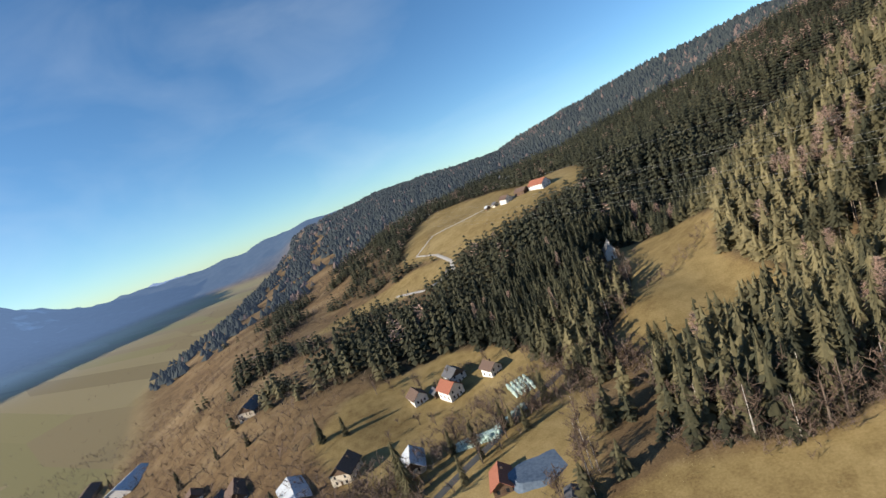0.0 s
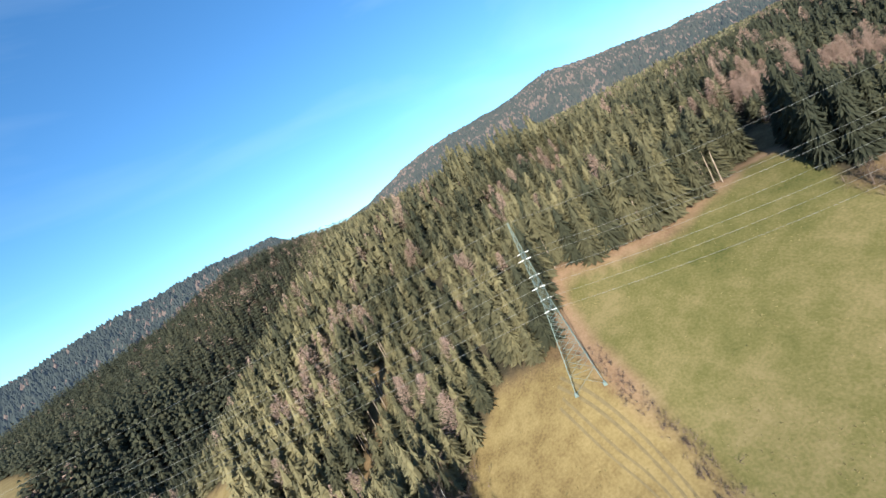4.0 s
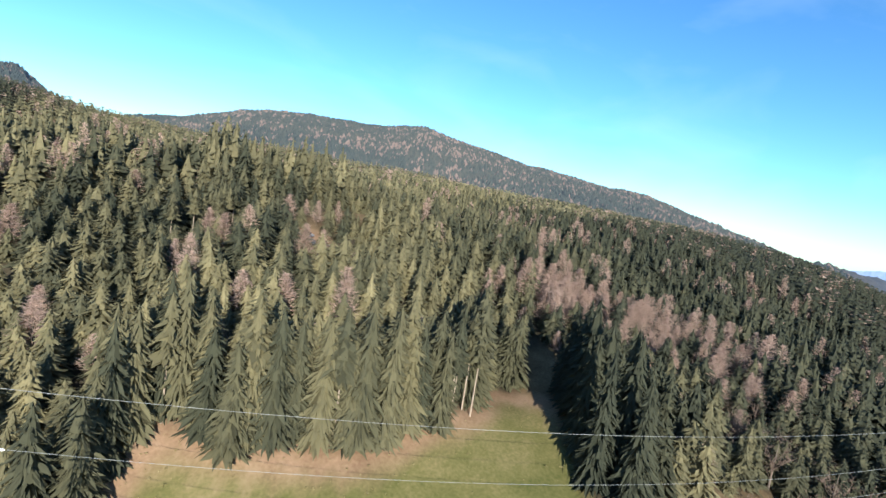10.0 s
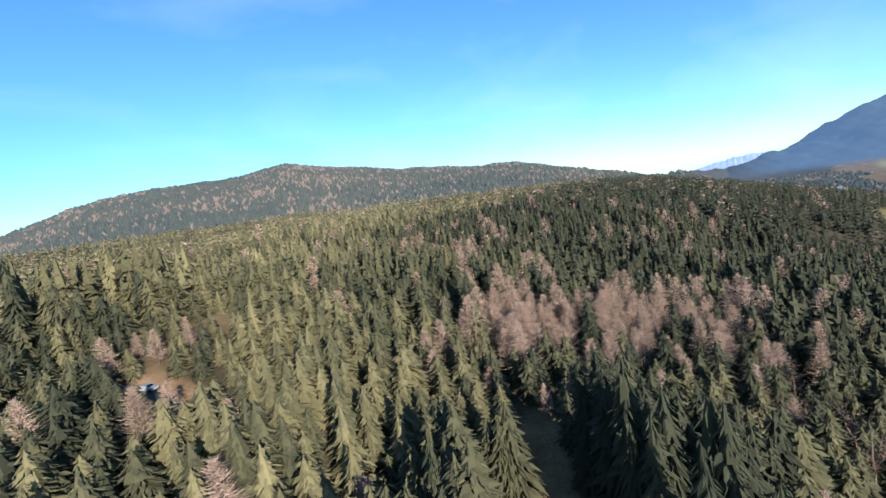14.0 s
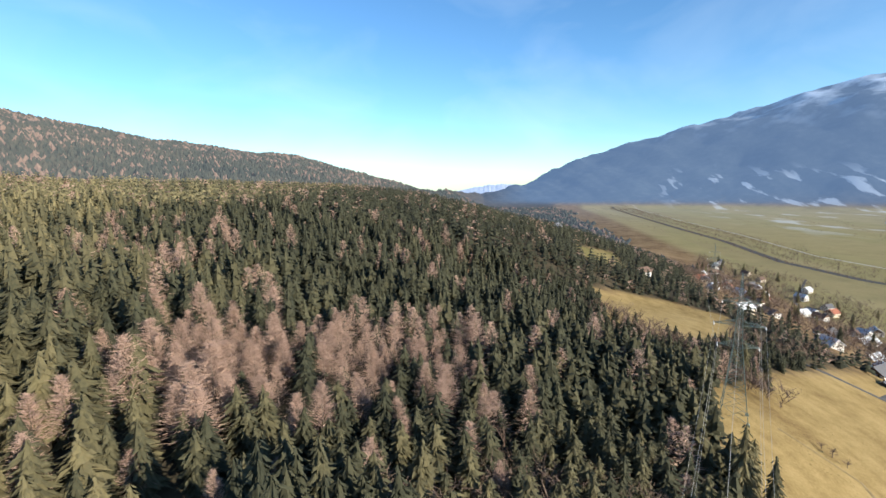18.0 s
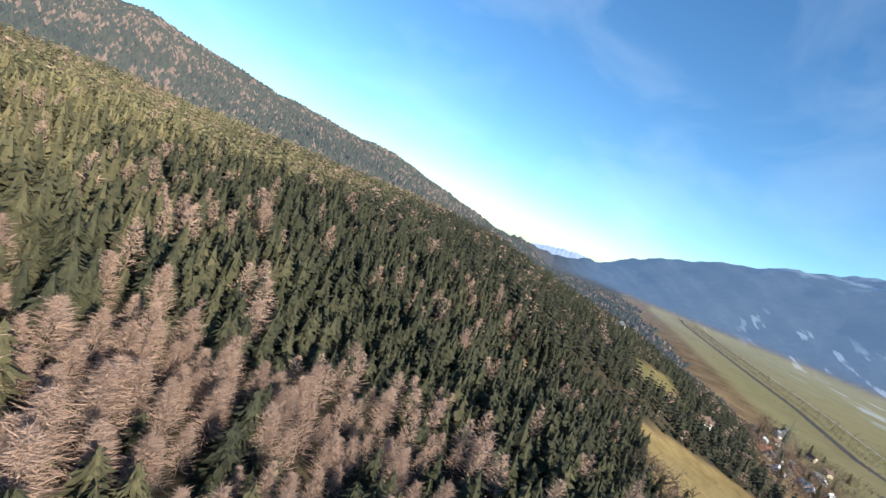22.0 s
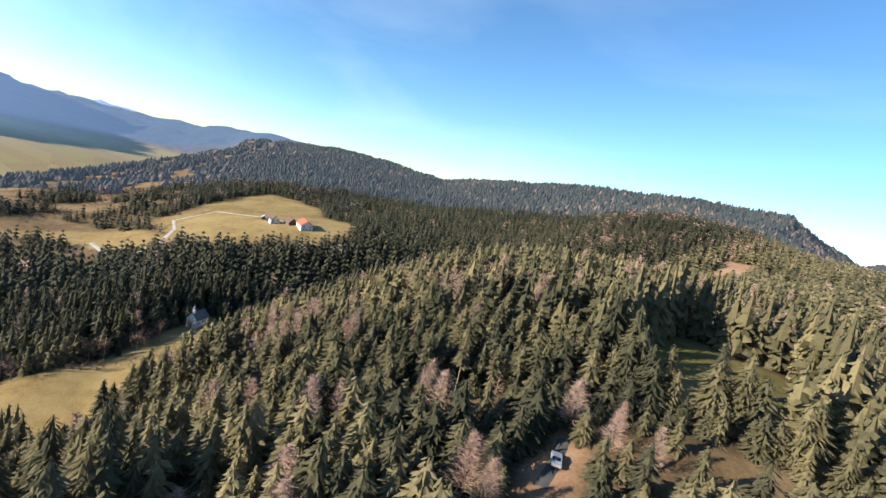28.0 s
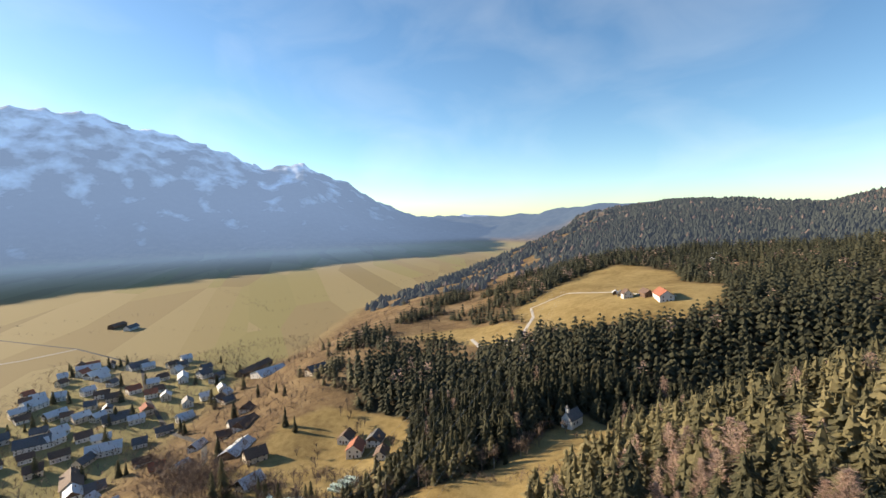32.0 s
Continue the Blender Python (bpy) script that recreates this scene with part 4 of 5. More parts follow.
def tufts():
    """Tussocks and dead stalks that break up the meadows."""
    r = np.random.default_rng(14)
    v, f = feather_shape(r, 9, 0.05, 0.2, 0.5, 0.11)
    x, y = scatter(r, -40, 300, -60, 240, 1.5)
    ok = (np.maximum(cover(x, y, "tan"), cover(x, y, "green")) > -1) & (r.uniform(0, 1, len(x)) < 0.10 + 0.75 * smooth(0.0, 0.7, waves(x, y, 11, 2.0)))
    x, y = x[ok], y[ok]
    at = np.stack([x, y, height(x, y) - 0.02], 1)
    v, f, t = plant(r, [(v, f)], at, r.uniform(0.25, 0.6, len(x)), r.uniform(1.0, 2.2, len(x)))
    tagged(new("grass_tufts", from_arrays("grass_tufts", v, f, M_TUFT, t)), "dry yellowish grass tussocks scattered over the meadows", "grass", kind="stuff")


tufts()
VALLEY_LINES = (((600, -620), (1100, -560), (2000, -640), (2900, -760)), ((800, -1100), (1700, -1000), (3000, -1250)), ((900, -860), (1250, -760), (1500, -740)), ((-860, -349), (-748, -10), (-690, 100), (-704, 174), (-678, 315)), ((-1352, -74), (-1000, 60), (-878, 82), (-822, 227)), ((1250, -1010), (1500, -1130), (1750, -1280), (2100, -1420)), ((1200, -1200), (1420, -1330), (1800, -1520)), ((-900, -700), (-940, -420), (-960, -60), (-1010, 240), (-1250, 560), (-1700, 900)),
                ((-1700, -300), (-1750, 200), (-1950, 700)), ((-2400, -700), (-2450, 200), (-2500, 800)), ((1300, -1100), (2000, -1250), (3000, -1500)))
scrub()


# ---- roads and tracks, draped on the land
def ribbon(name, line, width, material, label, lift=0.12, group=""):
    pts = along(line, 3.0)
    v, f = [], []
    for i, (x, y) in enumerate(pts):
        ax, ay = pts[max(0, i - 1)]
        bx, by = pts[min(len(pts) - 1, i + 1)]
        d = math.hypot(bx - ax, by - ay) or 1
        nx, ny = -(by - ay) / d * width / 2, (bx - ax) / d * width / 2
        for q in (1, 0.4, -0.4, -1):
            v.append((x + nx * q, y + ny * q, ground_at(x + nx * q, y + ny * q) + lift * (1 if abs(q) < 0.9 else -0.3)))
    for i in range(len(pts) - 1):
        for j in range(3):
            f.append((4 * i + j, 4 * i + j + 1, 4 * i + j + 5, 4 * i + j + 4))
    me = from_arrays(name, v, f, material)
    me.polygons.foreach_set("use_smooth", np.ones(len(f), bool))
    return tagged(new(name, me), label, "road", group, "structure")


ribbon("road_1", ((-60, 160), (-68, 140), (-76, 112), (-92, 78), (-130, 60), (-190, 70), (-250, 60), (-320, 20), (-420, -20), (-560, -60), (-700, -180), (-900, -420)), 4.5, M_ASPHALT, "narrow grey asphalt lane down to the village", 0.3)
ribbon("road_2", ((-700, -180), (-660, -230), (-620, -330), (-600, -500)), 6, M_ROAD, "pale straight road across the valley fields", 0.3)
ribbon("road_3", ((-250, 352), (-214, 322), (-200, 300), (-226, 286), (-262, 292)), 4, M_ROAD, "pale gravel road bending below the farm meadow", 0.25)
ribbon("road_4", ((-250, 352), (-290, 372), (-296, 420), (-230, 432), (-190, 424), (-150, 428)), 3, M_ROAD, "pale gravel farm drive along the meadow", 0.25)
ribbon("road_5", ((224, 46), (210, 30), (196, 26), (176, 24), (152, 34), (140, 22)), 3.0, M_TRACK, "dark rutted lane sunk between two meadows", 0.25)
ribbon("road_6", ((276, -16), (262, -30), (244, -26), (231, -24), (171, -8)), 1.6, M_TRACK, "dark ditch line across the tan meadow", 0.15)
ribbon("road_7", ((382, -60), (372, -90), (352, -120), (420, -210), (560, -260), (760, -380), (900, -500)), 4, M_ASPHALT, "grey lane through the scattered hamlet", 0.3)
ribbon("road_8", VALLEY_ROAD, 20, M_ASPHALT, "dark straight valley highway", 0.4)
ribbon("road_10", ((560, -880), (800, -716), (1124, -690), (1521, -775), (2100, -860), (2900, -1000)), 6, M_ROAD, "pale lane along the valley fields", 0.4)
ribbon("road_9", ((168, 184), (168, 190), (167, 197)), 2.6, M_ASPHALT, "grey forest track in a small clearing", 0.2)


def soften(line, times=3):
    for _ in range(times):
        cut = [line[0]]
        for (ax, ay), (bx, by) in zip(line, line[1:]):
            cut += [(ax * 0.75 + bx * 0.25, ay * 0.75 + by * 0.25), (ax * 0.25 + bx * 0.75, ay * 0.25 + by * 0.75)]
        line = cut + [line[-1]]
    return line


RUT = "curved tractor rut pressed into the tan field"
for rad, a0, a1 in ((7.5, -30, 100), (9.2, -30, 110), (15.0, -40, 115), (16.9, -40, 105), (21.0, -30, 40)):
    ribbon("wheel_rut", [(42 + rad * math.cos(radians(q)), 80 + rad * math.sin(radians(q))) for q in range(a0, a1, 6)], 0.8, M_TRACK, RUT, 0.05)
for off in (0.0, 2.1):
    ribbon("wheel_rut", soften([(x - off, y - off * 0.2) for x, y in ((84, 125), (84, 113), (81, 99), (75, 86), (65, 76), (54, 68), (40, 64))]), 0.85, M_TRACK, RUT, 0.05)
    ribbon("wheel_rut", soften([(x - off, y - off * 0.2) for x, y in ((80, 122), (77, 108), (76, 97), (70, 83), (60, 74))]), 0.7, M_TRACK, RUT, 0.05)


# ---- power line
def bar(bm, p, q, w):
    p, q = Vector(p), Vector(q)
    d = q - p
    m = Matrix.Translation((p + q) / 2) @ d.to_track_quat("Z", "Y").to_matrix().to_4x4() @ Matrix.Diagonal((w, w, d.length, 1))
    bmesh.ops.create_cube(bm, size=1, matrix=m)


ARMS = ((0.80, 4.6), (0.645, 6.4), (0.50, 5.2))
PYLON_H = 43.5


def half_width(q):
    return 3.6 * (1 - q / 0.5) + 1.15 * (q / 0.5) if q < 0.5 else 1.15 + (0.12 - 1.15) * ((q - 0.5) / 0.5)


def pylon(x, y, turn):
    top = new("power_pylon")
    top.matrix_basis = pose(x, y, ground_at(x, y) - 0.5, 0, 0, turn)
    tagged(top, "tall green grey steel lattice power pylon on the meadow edge", "pylon", "pylons of the power line")
    levels = (0, 0.10, 0.19, 0.27, 0.34, 0.40, 0.45, 0.50, 0.55, 0.60, 0.645, 0.70, 0.75, 0.80, 0.85, 0.90, 0.95, 1.0)
    corners = ((1, 1), (-1, 1), (-1, -1), (1, -1))
    for cx, cy in corners:
        bm = bmesh.new()
        rings = []
        for q in (-0.012,) + levels:
            w, h = half_width(max(q, 0)), 0.45 if q <= 0 else 0.085 if q < 0.5 else 0.06
            for z in ((q * PYLON_H, q * PYLON_H + 0.5) if q == 0 else (q * PYLON_H,)):
                h = 0.085 if q == 0 and z > 0 else h
                rings.append([bm.verts.new((cx * w + dx * h, cy * w + dy * h, z)) for dx, dy in ((1, 1), (-1, 1), (-1, -1), (1, -1))])
        for lo, hi in zip(rings, rings[1:]):
            for k in range(4):
                bm.faces.new((lo[k], lo[(k + 1) % 4], hi[(k + 1) % 4], hi[k]))
        bm.faces.new(rings[-1])
        part("leg", bm, M_STEEL, top)
    for k in range(4):
        (ax, ay), (bx, by) = corners[k], corners[(k + 1) % 4]
        bm = bmesh.new()
        for a, b in zip(levels, levels[1:]):
            wa, wb = half_width(a), half_width(b)
            za, zb = a * PYLON_H, b * PYLON_H
            bar(bm, (ax * wa, ay * wa, za), (bx * wb, by * wb, zb), 0.065)
            bar(bm, (bx * wa, by * wa, za), (ax * wb, ay * wb, zb), 0.065)
            bar(bm, (ax * wb, ay * wb, zb), (bx * wb, by * wb, zb), 0.055)
        part("bracing", bm, M_STEEL, top)
    for q, reach in ARMS:
        for sx in (1, -1):
            bm = bmesh.new()
            w, z = half_width(q), q * PYLON_H
            for sy in (1, -1):
                bar(bm, (sx * w, sy * w, z), (sx * reach, 0, z + 0.2), 0.12)
                bar(bm, (sx * w, sy * w, z + 1.5), (sx * reach, 0, z + 0.2), 0.10)
                bar(bm, (sx * (w + reach) / 2, sy * w / 2, z + 0.1), (sx * w, sy * w, z + 1.5), 0.08)
            arm = part("crossarm", bm, M_STEEL, top)
            for sy in (1, -1):
                bm = bmesh.new()
                rings = []
                for i in range(13):
                    rad = 0.05 if i in (0, 12) else (0.16, 0.07)[i % 2]
                    rings.append([bm.verts.new((sx * reach + rad * math.cos(0.7854 * k), sy * (0.2 + 0.115 * i), z - 0.01 * i + rad * math.sin(0.7854 * k))) for k in range(8)])
                for lo, hi in zip(rings, rings[1:]):
                    for k in range(8):
                        bm.faces.new((lo[k], lo[(k + 1) % 8], hi[(k + 1) % 8], hi[k]))
                bm.faces.new(rings[0]), bm.faces.new(rings[-1])
                bmesh.ops.recalc_face_normals(bm, faces=bm.faces)
                part("insulator", bm, M_PORC, arm, "pale string of insulators")
    return top


LINE = ((620, -190), (274, -1), (86, 118), (-520, 592))
towers = []
for i, (x, y) in enumerate(LINE):
    ax, ay = LINE[max(0, i - 1)]
    bx, by = LINE[min(len(LINE) - 1, i + 1)]
    towers.append(pylon(x, y, math.degrees(math.atan2(by - ay, bx - ax)) - 90).matrix_basis.copy())


def cable(a, b, sag):
    v, f, n, rad = [], [], 36, 0.024
    d = (b - a).normalized()
    side = d.cross(Vector((0, 0, 1))).normalized()
    for i in range(n + 1):
        q = i / n
        p = a.lerp(b, q) - Vector((0, 0, 4 * sag * q * (1 - q)))
        for k in range(4):
            t = math.pi / 2 * k
            v.append(p + side * math.cos(t) * rad + Vector((0, 0, 1)) * math.sin(t) * rad)
    for i in range(n):
        for k in range(4):
            f.append((4 * i + k, 4 * i + (k + 1) % 4, 4 * i + 4 + (k + 1) % 4, 4 * i + 4 + k))
    ob = new("power_cable", from_arrays("power_cable", [tuple(p) for p in v], f, M_WIRE))
    tagged(ob, "bright aluminium overhead cable sagging between pylons", "cable", "cables of the power line")


for m0, m1 in zip(towers, towers[1:]):
    span = (m1.translation - m0.translation).length
    cable(m0 @ Vector((0, 0, PYLON_H)), m1 @ Vector((0, 0, PYLON_H)), min(span, 330) * 0.035)
    for q, reach in ARMS:
        for sx in (1, -1):
            cable(m0 @ Vector((sx * reach, 1.8, q * PYLON_H - 0.1)), m1 @ Vector((sx * reach, -1.8, q * PYLON_H - 0.1)), min(span, 330) * 0.042)


# ---- buildings
def box(bm, x, y, z, sx, sy, sz, rot=0.0):
    bmesh.ops.create_cube(bm, size=1, matrix=Matrix.Translation((x, y, z)) @ Matrix.Rotation(radians(rot), 4, "Z") @ Matrix.Diagonal((sx, sy, sz, 1)))


def prism(bm, w, l, h, ridge, low=-2.0):
    """Walls with gable ends along y."""
    v = [bm.verts.new(p) for p in ((-w, -l, low), (w, -l, low), (w, l, low), (-w, l, low), (-w, -l, h), (w, -l, h), (w, l, h), (-w, l, h), (0, -l, ridge), (0, l, ridge))]
    for f in ((0, 1, 5, 8, 4), (1, 2, 6, 5), (2, 3, 7, 9, 6), (3, 0, 4, 7), (4, 8, 9, 7), (8, 5, 6, 9), (3, 2, 1, 0)):
        bm.faces.new([v[i] for i in f])


def roof(bm, w, l, h, ridge, over, thick=0.22):
    slope = (ridge - h) / w
    eave = h - slope * over
    L = l + over
    for sx in (1, -1):
        pts = [(0, -L, ridge), (sx * (w + over), -L, eave), (sx * (w + over), L, eave), (0, L, ridge)]
        lo = [bm.verts.new((p[0], p[1], p[2] + 0.03)) for p in pts]
        hi = [bm.verts.new((p[0], p[1], p[2] + 0.03 + thick)) for p in pts]
        order = range(4) if sx > 0 else range(3, -1, -1)
        bm.faces.new([hi[i] for i in order])
        bm.faces.new([lo[i] for i in reversed(list(order))])
        for i in range(4):
            j = (i + 1) % 4
            bm.faces.new((lo[i], lo[j], hi[j], hi[i]))
    bmesh.ops.recalc_face_normals(bm, faces=bm.faces)


bm = bmesh.new()
box(bm, 0, 0, 0, 1.0, 0.08, 1.3)
PANE = bpy.data.meshes.new("window")
bm.to_mesh(PANE)
bm.free()
PANE.materials.append(M_GLASS)
bm = bmesh.new()
box(bm, 0, 0, 0, 1.0, 0.1, 2.1)
DOOR = bpy.data.meshes.new("door")
bm.to_mesh(DOOR)
bm.free()
DOOR.materials.append(M_TIMBER)


def house(x, y, w, l, h, turn, walls, tiles, label, group="", name="house", pitch=0.75, timber=False, lift=0.0):
    w, l = w / 2, l / 2
    ridge = h + w * pitch
    top = new(name)
    c, s = math.cos(radians(turn)), math.sin(radians(turn))
    z = min(ground_at(x + c * a - s * b, y + s * a + c * b) for a in (-w, w) for b in (-l, l)) + 0.4 + lift
    top.matrix_basis = pose(x, y, z, 0, 0, turn)
    tagged(top, label, "building" if name != "house" else "house", group)
    bm = bmesh.new()
    prism(bm, w, l, h, ridge)
    bmesh.ops.recalc_face_normals(bm, faces=bm.faces)
    part("wall", bm, walls, top)
    if timber:
        bm = bmesh.new()
        for sy in (1, -1):
            v = [bm.verts.new(p) for p in ((-w, sy * (l + 0.05), h), (w, sy * (l + 0.05), h), (0, sy * (l + 0.05), ridge))]
            bm.faces.new(v if sy < 0 else v[::-1])
        part("gable_boarding", bm, M_TIMBER, top, "dark timber gable boarding")
    bm = bmesh.new()
    roof(bm, w, l, h, ridge, 0.8)
    rf = part("roof", bm, tiles, top)
    bm = bmesh.new()
    box(bm, w * 0.35, l * 0.3, ridge - w * 0.2, 0.6, 0.6, 1.9)
    box(bm, w * 0.35, l * 0.3, ridge - w * 0.2 + 1.0, 0.75, 0.75, 0.14)
    part("chimney", bm, M_BROWN, rf, "brown chimney stack")
    rows = [1.5] + ([4.1] if h > 4.4 else [])
    for zz in rows:
        for sy in (-1, 1):
            for q in (-0.5, 0.5):
                p = part("window", PANE, None, top)
                p.matrix_basis = pose(q * w, sy * l, zz)
        n = max(2, int(l / 1.8))
        for sx in (-1, 1):
            for i in range(n):
                p = part("window", PANE, None, top)
                p.matrix_basis = pose(sx * w, -l + (i + 0.5) * 2 * l / n, zz, 0, 0, 90)
    d = part("door", DOOR, None, top)
    d.matrix_basis = pose(0, -l - 0.02, 1.05)
    return top


# the houses in the dell
house(-129, 162, 9, 11, 5.0, 68, M_WALL, M_TILE, "white house with a bright red tiled roof", lift=0.3)
house(-150, 159, 8, 10, 3.4, 60, M_WALL, M_BROWN, "low white house with a grey brown roof", lift=0.2)
house(-134, 175, 9, 10, 4.6, 60, M_WALL, M_SLATE, "white house under a dark steep roof", timber=True)
house(-109, 174, 7, 9, 4.6, 66, M_WALL, M_BROWN, "small white house with a dark brown roof")
house(-140, 163, 4, 5, 2.6, 60, M_TIMBER, M_SLATE, "small dark timber garage between two houses", name="garage")
house(-110, 104, 9, 12, 4.8, 40, M_CREAM, M_FROST, "cream house with a frosted pale roof", timber=True)
house(-62, 92, 6, 9, 2.8, 30, M_TIMBER, M_TILE, "dark timber shed with a faded red roof", name="shed")
house(-36, 86, 3.2, 3.6, 3.0, 20, M_CREAM, M_SLATE, "tiny cream hut with a flat grey roof", name="hut", pitch=0.35)
house(-152, 104, 10, 12, 5.0, 20, M_CREAM, M_BROWN, "cream house with a brown roof beside the lane", timber=True)
house(-178, 92, 12, 22, 4.0, 62, M_TIMBER, M_FROST, "long timber barn with frosted roof sheets", name="barn", pitch=0.5)
# the farm on its meadow
house(-154, 418, 11, 21, 5.2, 62, M_WALL, M_TILE, "long white farmhouse with a red brown roof on the meadow")
house(-174, 419, 8, 13, 3.8, 70, M_TIMBER, M_BROWN, "dark timber barn between the farm buildings", name="barn")
house(-190, 412, 8, 11, 4.8, 62, M_WALL, M_BROWN, "white farm building with a brown roof")
house(-206, 418, 5, 8, 2.8, 50, M_CREAM, M_SLATE, "low cream farm shed", name="shed")
house(-218, 422, 4, 6, 2.6, 50, M_TIMBER, M_FROST, "small timber shed with a pale roof", name="shed")
house(-300, 640, 8, 14, 3.6, 30, M_CREAM, M_FROST, "remote farm building with a frosted roof", name="barn")
house(-268, 600, 6, 9, 3.2, 60, M_TIMBER, M_FROST, "small timber hut in a high clearing", name="hut")
house(-206, 300, 3, 4, 2.6, 30, M_WALL, M_SLATE, "tiny white hut beside the gravel road", name="hut")
# houses on the eastern slope
house(396, -158, 10, 12, 4.8, 25, M_WALL, M_SLATE, "white house with dark roof below the meadow", timber=True)
house(410, -176, 9, 14, 4.0, 70, M_WALL, M_FROST, "white house with a pale blue roof", timber=True)
house(378, -146, 5, 7, 2.6, 25, M_TIMBER, M_SLATE, "small dark garage beside a house", name="garage")
house(707, -48, 10, 13, 4.8, 60, M_WALL, M_SLATE, "white house at the edge of the woods")
house(514, -73, 8, 10, 4.4, 30, M_WALL, M_BROWN, "white house among bare trees on the slope")


# the white chapel on its spur
def chapel(x, y, turn):
    top = new("chapel")
    top.matrix_basis = pose(x, y, ground_at(x, y), 0, 0, turn)
    tagged(top, "small white chapel with a grey roof and belfry", "chapel")
    bm = bmesh.new()
    prism(bm, 3.2, 5.0, 5.0, 9.0)
    bmesh.ops.create_cone(bm, segments=10, radius1=3.0, radius2=3.0, depth=7.0, cap_ends=True, matrix=Matrix.Translation((0, 5.0, 1.5)))
    bmesh.ops.recalc_face_normals(bm, faces=bm.faces)
    part("wall", bm, M_WALL, top)
    bm = bmesh.new()
    roof(bm, 3.2, 5.0, 5.0, 9.0, 0.4)
    part("roof", bm, M_SLATE, top)
    bm = bmesh.new()
    bmesh.ops.create_cone(bm, segments=10, radius1=3.3, radius2=0.1, depth=3.0, cap_ends=True, matrix=Matrix.Translation((0, 5.0, 6.5)))
    part("apse_roof", bm, M_SLATE, top)
    bm = bmesh.new()
    box(bm, 0, -4.0, 9.6, 1.5, 1.5, 2.6)
    bell = part("belfry", bm, M_WALL, top)
    bm = bmesh.new()
    bmesh.ops.create_cone(bm, segments=4, radius1=1.35, radius2=0.03, depth=1.9, cap_ends=True, matrix=Matrix.Translation((0, -4.0, 11.85)) @ Matrix.Rotation(radians(45), 4, "Z"))
    part("spire", bm, M_SLATE, bell)
    for sx in (-1, 1):
        for yy in (-2.5, 0.5):
            p = part("window", PANE, None, top)
            p.matrix_basis = pose(sx * 3.2, yy, 2.6, 0, 0, 90)
    d = part("door", DOOR, None, top)
    d.matrix_basis = pose(0, -5.02, 1.05)


chapel(-64, 270, 22)


# the village on the valley floor, and the hamlet
WALLS, ROOFS = (M_WALL, M_WALL, M_CREAM, M_WALL), (M_SLATE, M_BROWN, M_FROST, M_TILE, M_FROST, M_BROWN, M_SLATE, M_FROST)
WALL_WORD = {M_WALL.name: "white", M_CREAM.name: "cream"}
ROOF_WORD = {M_SLATE.name: "dark grey", M_BROWN.name: "brown tiled", M_TILE.name: "red tiled", M_FROST.name: "pale frosted"}


def settle(poly, step, chance, group, seed):
    r = np.random.default_rng(seed)
    xs, ys = [p[0] for p in poly], [p[1] for p in poly]
    x, y = scatter(r, min(xs), max(xs), min(ys), max(ys), step)
    inside = edge(x, y, poly) > 6
    for px, py in zip(x[inside], y[inside]):
        if r.uniform() > chance:
            continue
        walls, tiles = WALLS[r.integers(0, len(WALLS))], ROOFS[r.integers(0, len(ROOFS))]
        big = r.uniform() < 0.12
        house(px, py, r.uniform(8, 11) * (1.3 if big else 1), r.uniform(9, 14) * (1.8 if big else 1), r.uniform(3.4, 5.6), r.choice((15, 22, 62, 105, 40)) + r.uniform(-8, 8), walls, tiles,
              f"{WALL_WORD[walls.name]} village house with a {ROOF_WORD[tiles.name]} roof", group, timber=r.uniform() < 0.4)


house(-420, 104, 24, 34, 6.0, 35, M_WALL, M_FROST, "large village hall with a pale blue sheet roof", name="hall", pitch=0.4)
house(-474, 84, 13, 55, 4.5, 55, M_TIMBER, M_BROWN, "long dark barn at the edge of the fields", name="barn", pitch=0.5)
house(-295, 150, 12, 18, 6.0, 30, M_CREAM, M_SLATE, "tall cream house with a dark hipped roof above the village", timber=True)
house(-820, -140, 12, 26, 4, 70, M_WALL, M_SLATE, "white farm alone in the valley fields", name="farmhouse")
house(-850, -170, 14, 30, 5, 65, M_TIMBER, M_BROWN, "dark barn alone in the valley fields", name="barn", pitch=0.5)
settle(((-600, -150), (-560, 30), (-478, 60), (-330, 84), (-330, 140), (-225, 100), (-160, 50), (-170, -40), (-300, -160)), 23, 0.62, "houses of the village", 31)
settle(HAMLET, 34, 0.5, "houses of the hamlet", 32)
settle(((1400, -1130), (1560, -1190), (1900, -1560), (1780, -1720), (1500, -1560), (1340, -1330)), 58, 0.42, "houses of the valley town", 33)


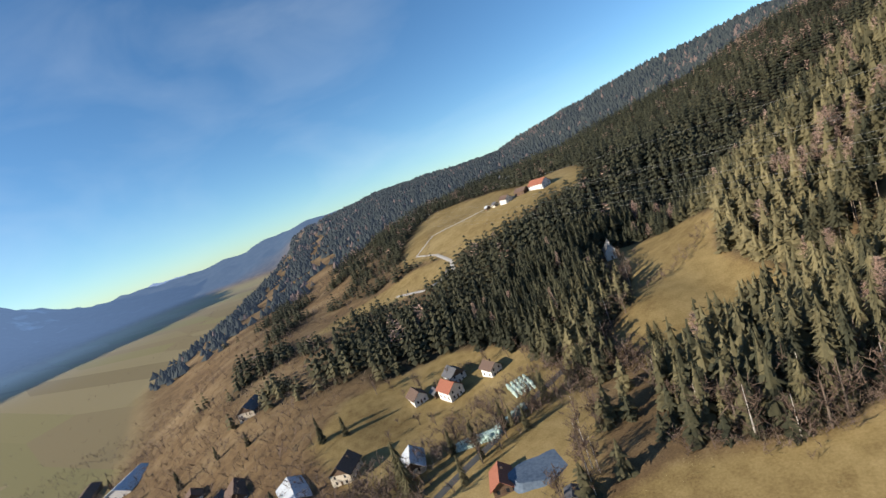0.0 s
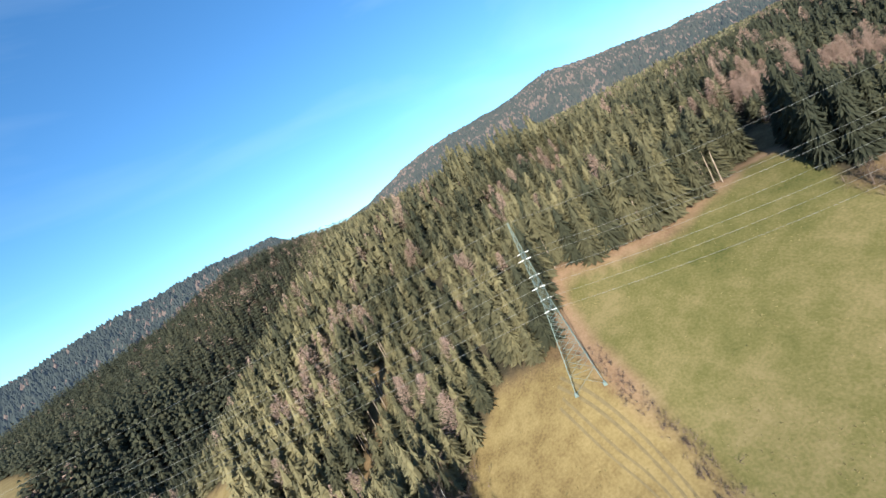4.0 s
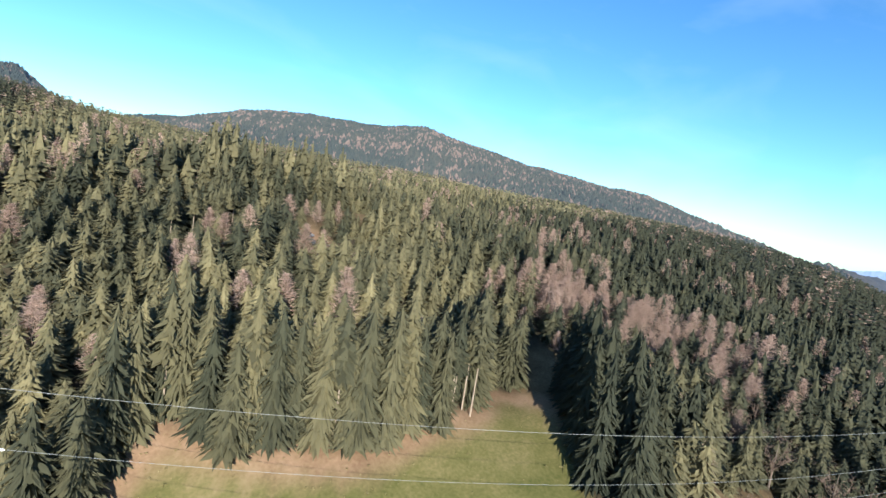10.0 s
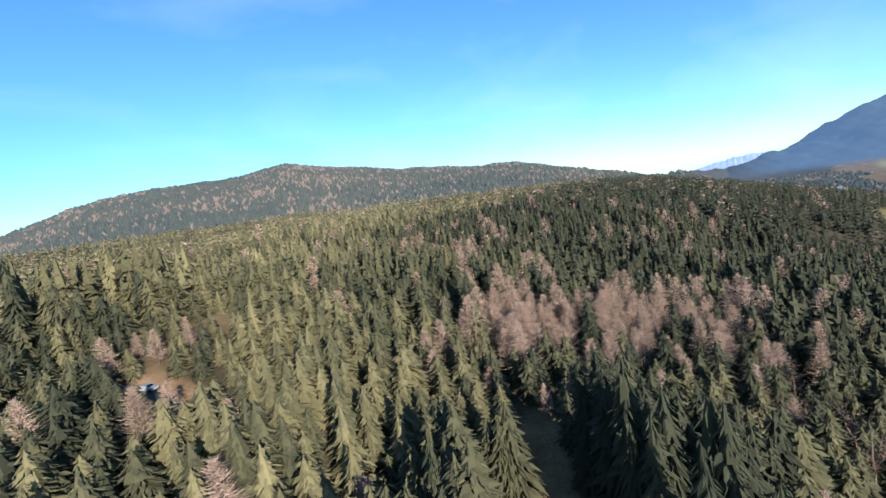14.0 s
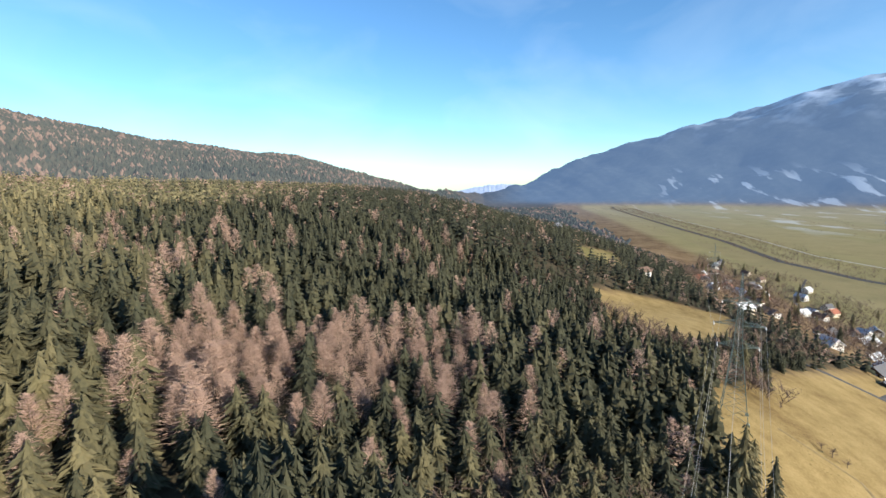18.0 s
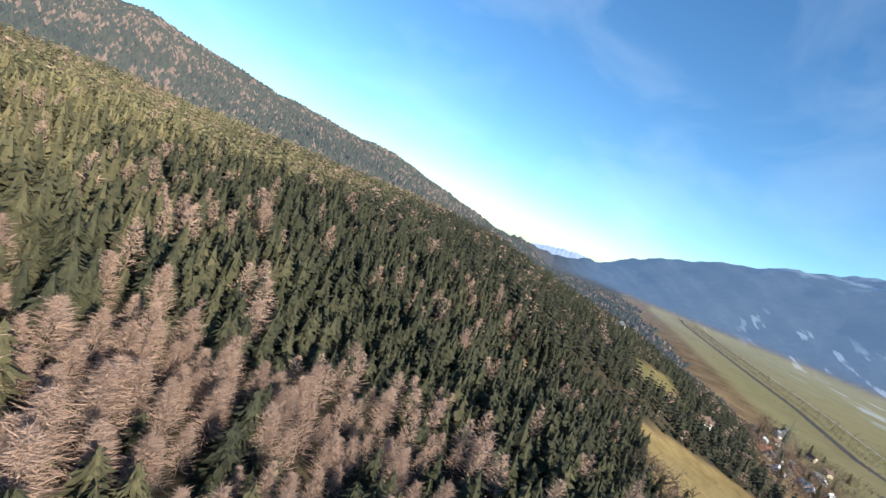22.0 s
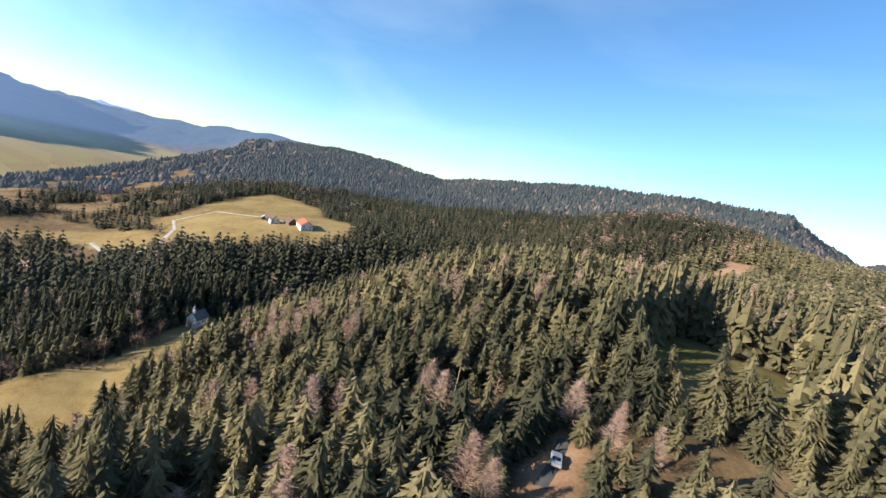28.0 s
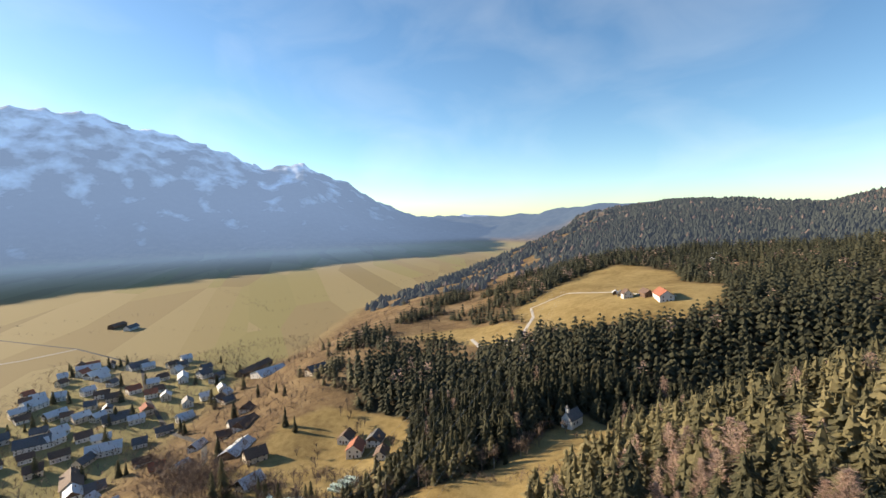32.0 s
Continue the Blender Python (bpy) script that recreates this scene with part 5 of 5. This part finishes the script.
# wrapped bales stacked beside the lane
def bales():
    r = np.random.default_rng(9)
    bm = bmesh.new()
    bmesh.ops.create_cone(bm, segments=12, radius1=0.62, radius2=0.62, depth=1.25, cap_ends=True)
    bmesh.ops.bevel(bm, geom=[e for e in bm.edges if len(e.link_faces) == 2 and e.calc_face_angle(0) > 1], offset=0.1, segments=1, affect="EDGES")
    me = bpy.data.meshes.new("wrapped_bale")
    bm.to_mesh(me)
    bm.free()
    me.materials.append(M_BALE)
    spots = [(-79 + 2.2 * i * 0.8 - j * 1.2, 142 + 1.0 * i + j * 1.3) for i in range(5) for j in range(9)] + [(-92 + i * 1.35, 110 + 0.35 * i + j * 1.4) for i in range(14) for j in range(3)] + [(-80 + i * 0.7 + j * 1.3, 114 + i * 1.5) for i in range(12) for j in range(3)]
    for k, (x, y) in enumerate(spots):
        x, y = x + r.uniform(-0.1, 0.1), y + r.uniform(-0.1, 0.1)
        for lv in range(2 if k % 3 else 1):
            b = new("wrapped_bale", me)
            b.matrix_basis = pose(x, y, ground_at(x, y) + 0.6 + 1.22 * lv, 0, 0, r.uniform(0, 360))
            tagged(b, "round silage bale in pale mint green wrap", "bale", "bales stacked beside the lane")


bales()


# frozen pond below the hedge
def pond(x, y, a, b, turn):
    bm = bmesh.new()
    n = 40
    z = ground_at(x, y) + 1.0
    ring = []
    c, s = math.cos(radians(turn)), math.sin(radians(turn))
    for i in range(n):
        t = 6.2832 * i / n
        k = 1 + 0.08 * math.sin(3 * t) + 0.05 * math.sin(7 * t)
        px, py = a * k * math.cos(t), b * k * math.sin(t)
        ring.append((x + c * px - s * py, y + s * px + c * py))
    top = [bm.verts.new((px, py, z)) for px, py in ring]
    low = [bm.verts.new((px + (px - x) * 0.25, py + (py - y) * 0.25, min(z, ground_at(px, py)) - 2.5)) for px, py in ring]
    bm.faces.new(top)
    for i in range(n):
        j = (i + 1) % n
        bm.faces.new((low[i], low[j], top[j], top[i]))
    ob = part("pond", bm, M_WATER)
    tagged(ob, "small frozen blue grey pond on a terrace", "pond", kind="structure")


pond(-50, 98, 11, 6, 40)


# parked car in the forest clearing
def parked_car(x, y, turn):
    top = new("car")
    top.matrix_basis = pose(x, y, ground_at(x, y) + 0.2, 0, 0, turn)
    tagged(top, "silver car parked on a forest track clearing", "car")
    bm = bmesh.new()
    side = [(-2.1, 0.35), (-2.1, 0.85), (-1.2, 0.98), (-0.6, 1.45), (0.9, 1.48), (1.7, 0.98), (2.1, 0.9), (2.1, 0.35)]
    a = [bm.verts.new((-0.85, p, z)) for p, z in side]
    b = [bm.verts.new((0.85, p, z)) for p, z in side]
    bm.faces.new(a), bm.faces.new(b[::-1])
    for i in range(len(side)):
        j = (i + 1) % len(side)
        bm.faces.new((a[i], b[i], b[j], a[j]))
    bmesh.ops.recalc_face_normals(bm, faces=bm.faces)
    body = part("body", bm, M_CAR, top)
    for nm, y0, z0, y1, z1 in (("windscreen", -1.15, 1.02, -0.66, 1.42), ("rear_window", 1.62, 1.02, 0.98, 1.44)):
        bm = bmesh.new()
        n = -0.02 if y0 < 0 else 0.02
        v = [bm.verts.new(p) for p in ((-0.72, y0 + n, z0 + 0.02), (0.72, y0 + n, z0 + 0.02), (0.66, y1 + n, z1 + 0.02), (-0.66, y1 + n, z1 + 0.02))]
        bm.faces.new(v)
        part(nm, bm, M_GLASS, body)
    for sx in (-1, 1):
        for yy in (-1.3, 1.3):
            bm = bmesh.new()
            bmesh.ops.create_cone(bm, segments=16, radius1=0.33, radius2=0.33, depth=0.22, cap_ends=True, matrix=Matrix.Translation((sx * 0.8, yy, 0.33)) @ Matrix.Rotation(radians(90), 4, "Y"))
            part("wheel", bm, M_TYRE, top)


parked_car(168, 190, 20)


# ---- ranges at the ends of the valley
def far_range(name, bearing, distance, width, tall, base, material, label, seed):
    r = np.random.default_rng(seed)
    n, m = 60, 10
    a = radians(bearing)
    ox, oy = 120 + distance * math.sin(a), 60 + distance * math.cos(a)
    jag = np.convolve(r.uniform(-1, 1, n + 6), np.ones(4) / 4, "same")[3:n + 3]
    v, f = [], []
    for i in range(n):
        u = i / (n - 1) * 2 - 1
        crest = base + tall * max(0.0, (1 - abs(u) ** 1.3)) * (0.82 + 0.3 * jag[i])
        for j in range(m):
            w = j / (m - 1)
            depth = -260 * w
            side = u * width / 2
            z = crest + (base - 90 - crest) * w ** 0.8 + r.uniform(-0.03, 0.03) * tall
            v.append((ox + side * math.cos(a) + depth * math.sin(a), oy - side * math.sin(a) + depth * math.cos(a), z))
    for i in range(n - 1):
        for j in range(m - 1):
            f.append((i * m + j, i * m + j + 1, (i + 1) * m + j + 1, (i + 1) * m + j))
    tagged(new(name, from_arrays(name, v, f, material)), label, "mountains", kind="structure")


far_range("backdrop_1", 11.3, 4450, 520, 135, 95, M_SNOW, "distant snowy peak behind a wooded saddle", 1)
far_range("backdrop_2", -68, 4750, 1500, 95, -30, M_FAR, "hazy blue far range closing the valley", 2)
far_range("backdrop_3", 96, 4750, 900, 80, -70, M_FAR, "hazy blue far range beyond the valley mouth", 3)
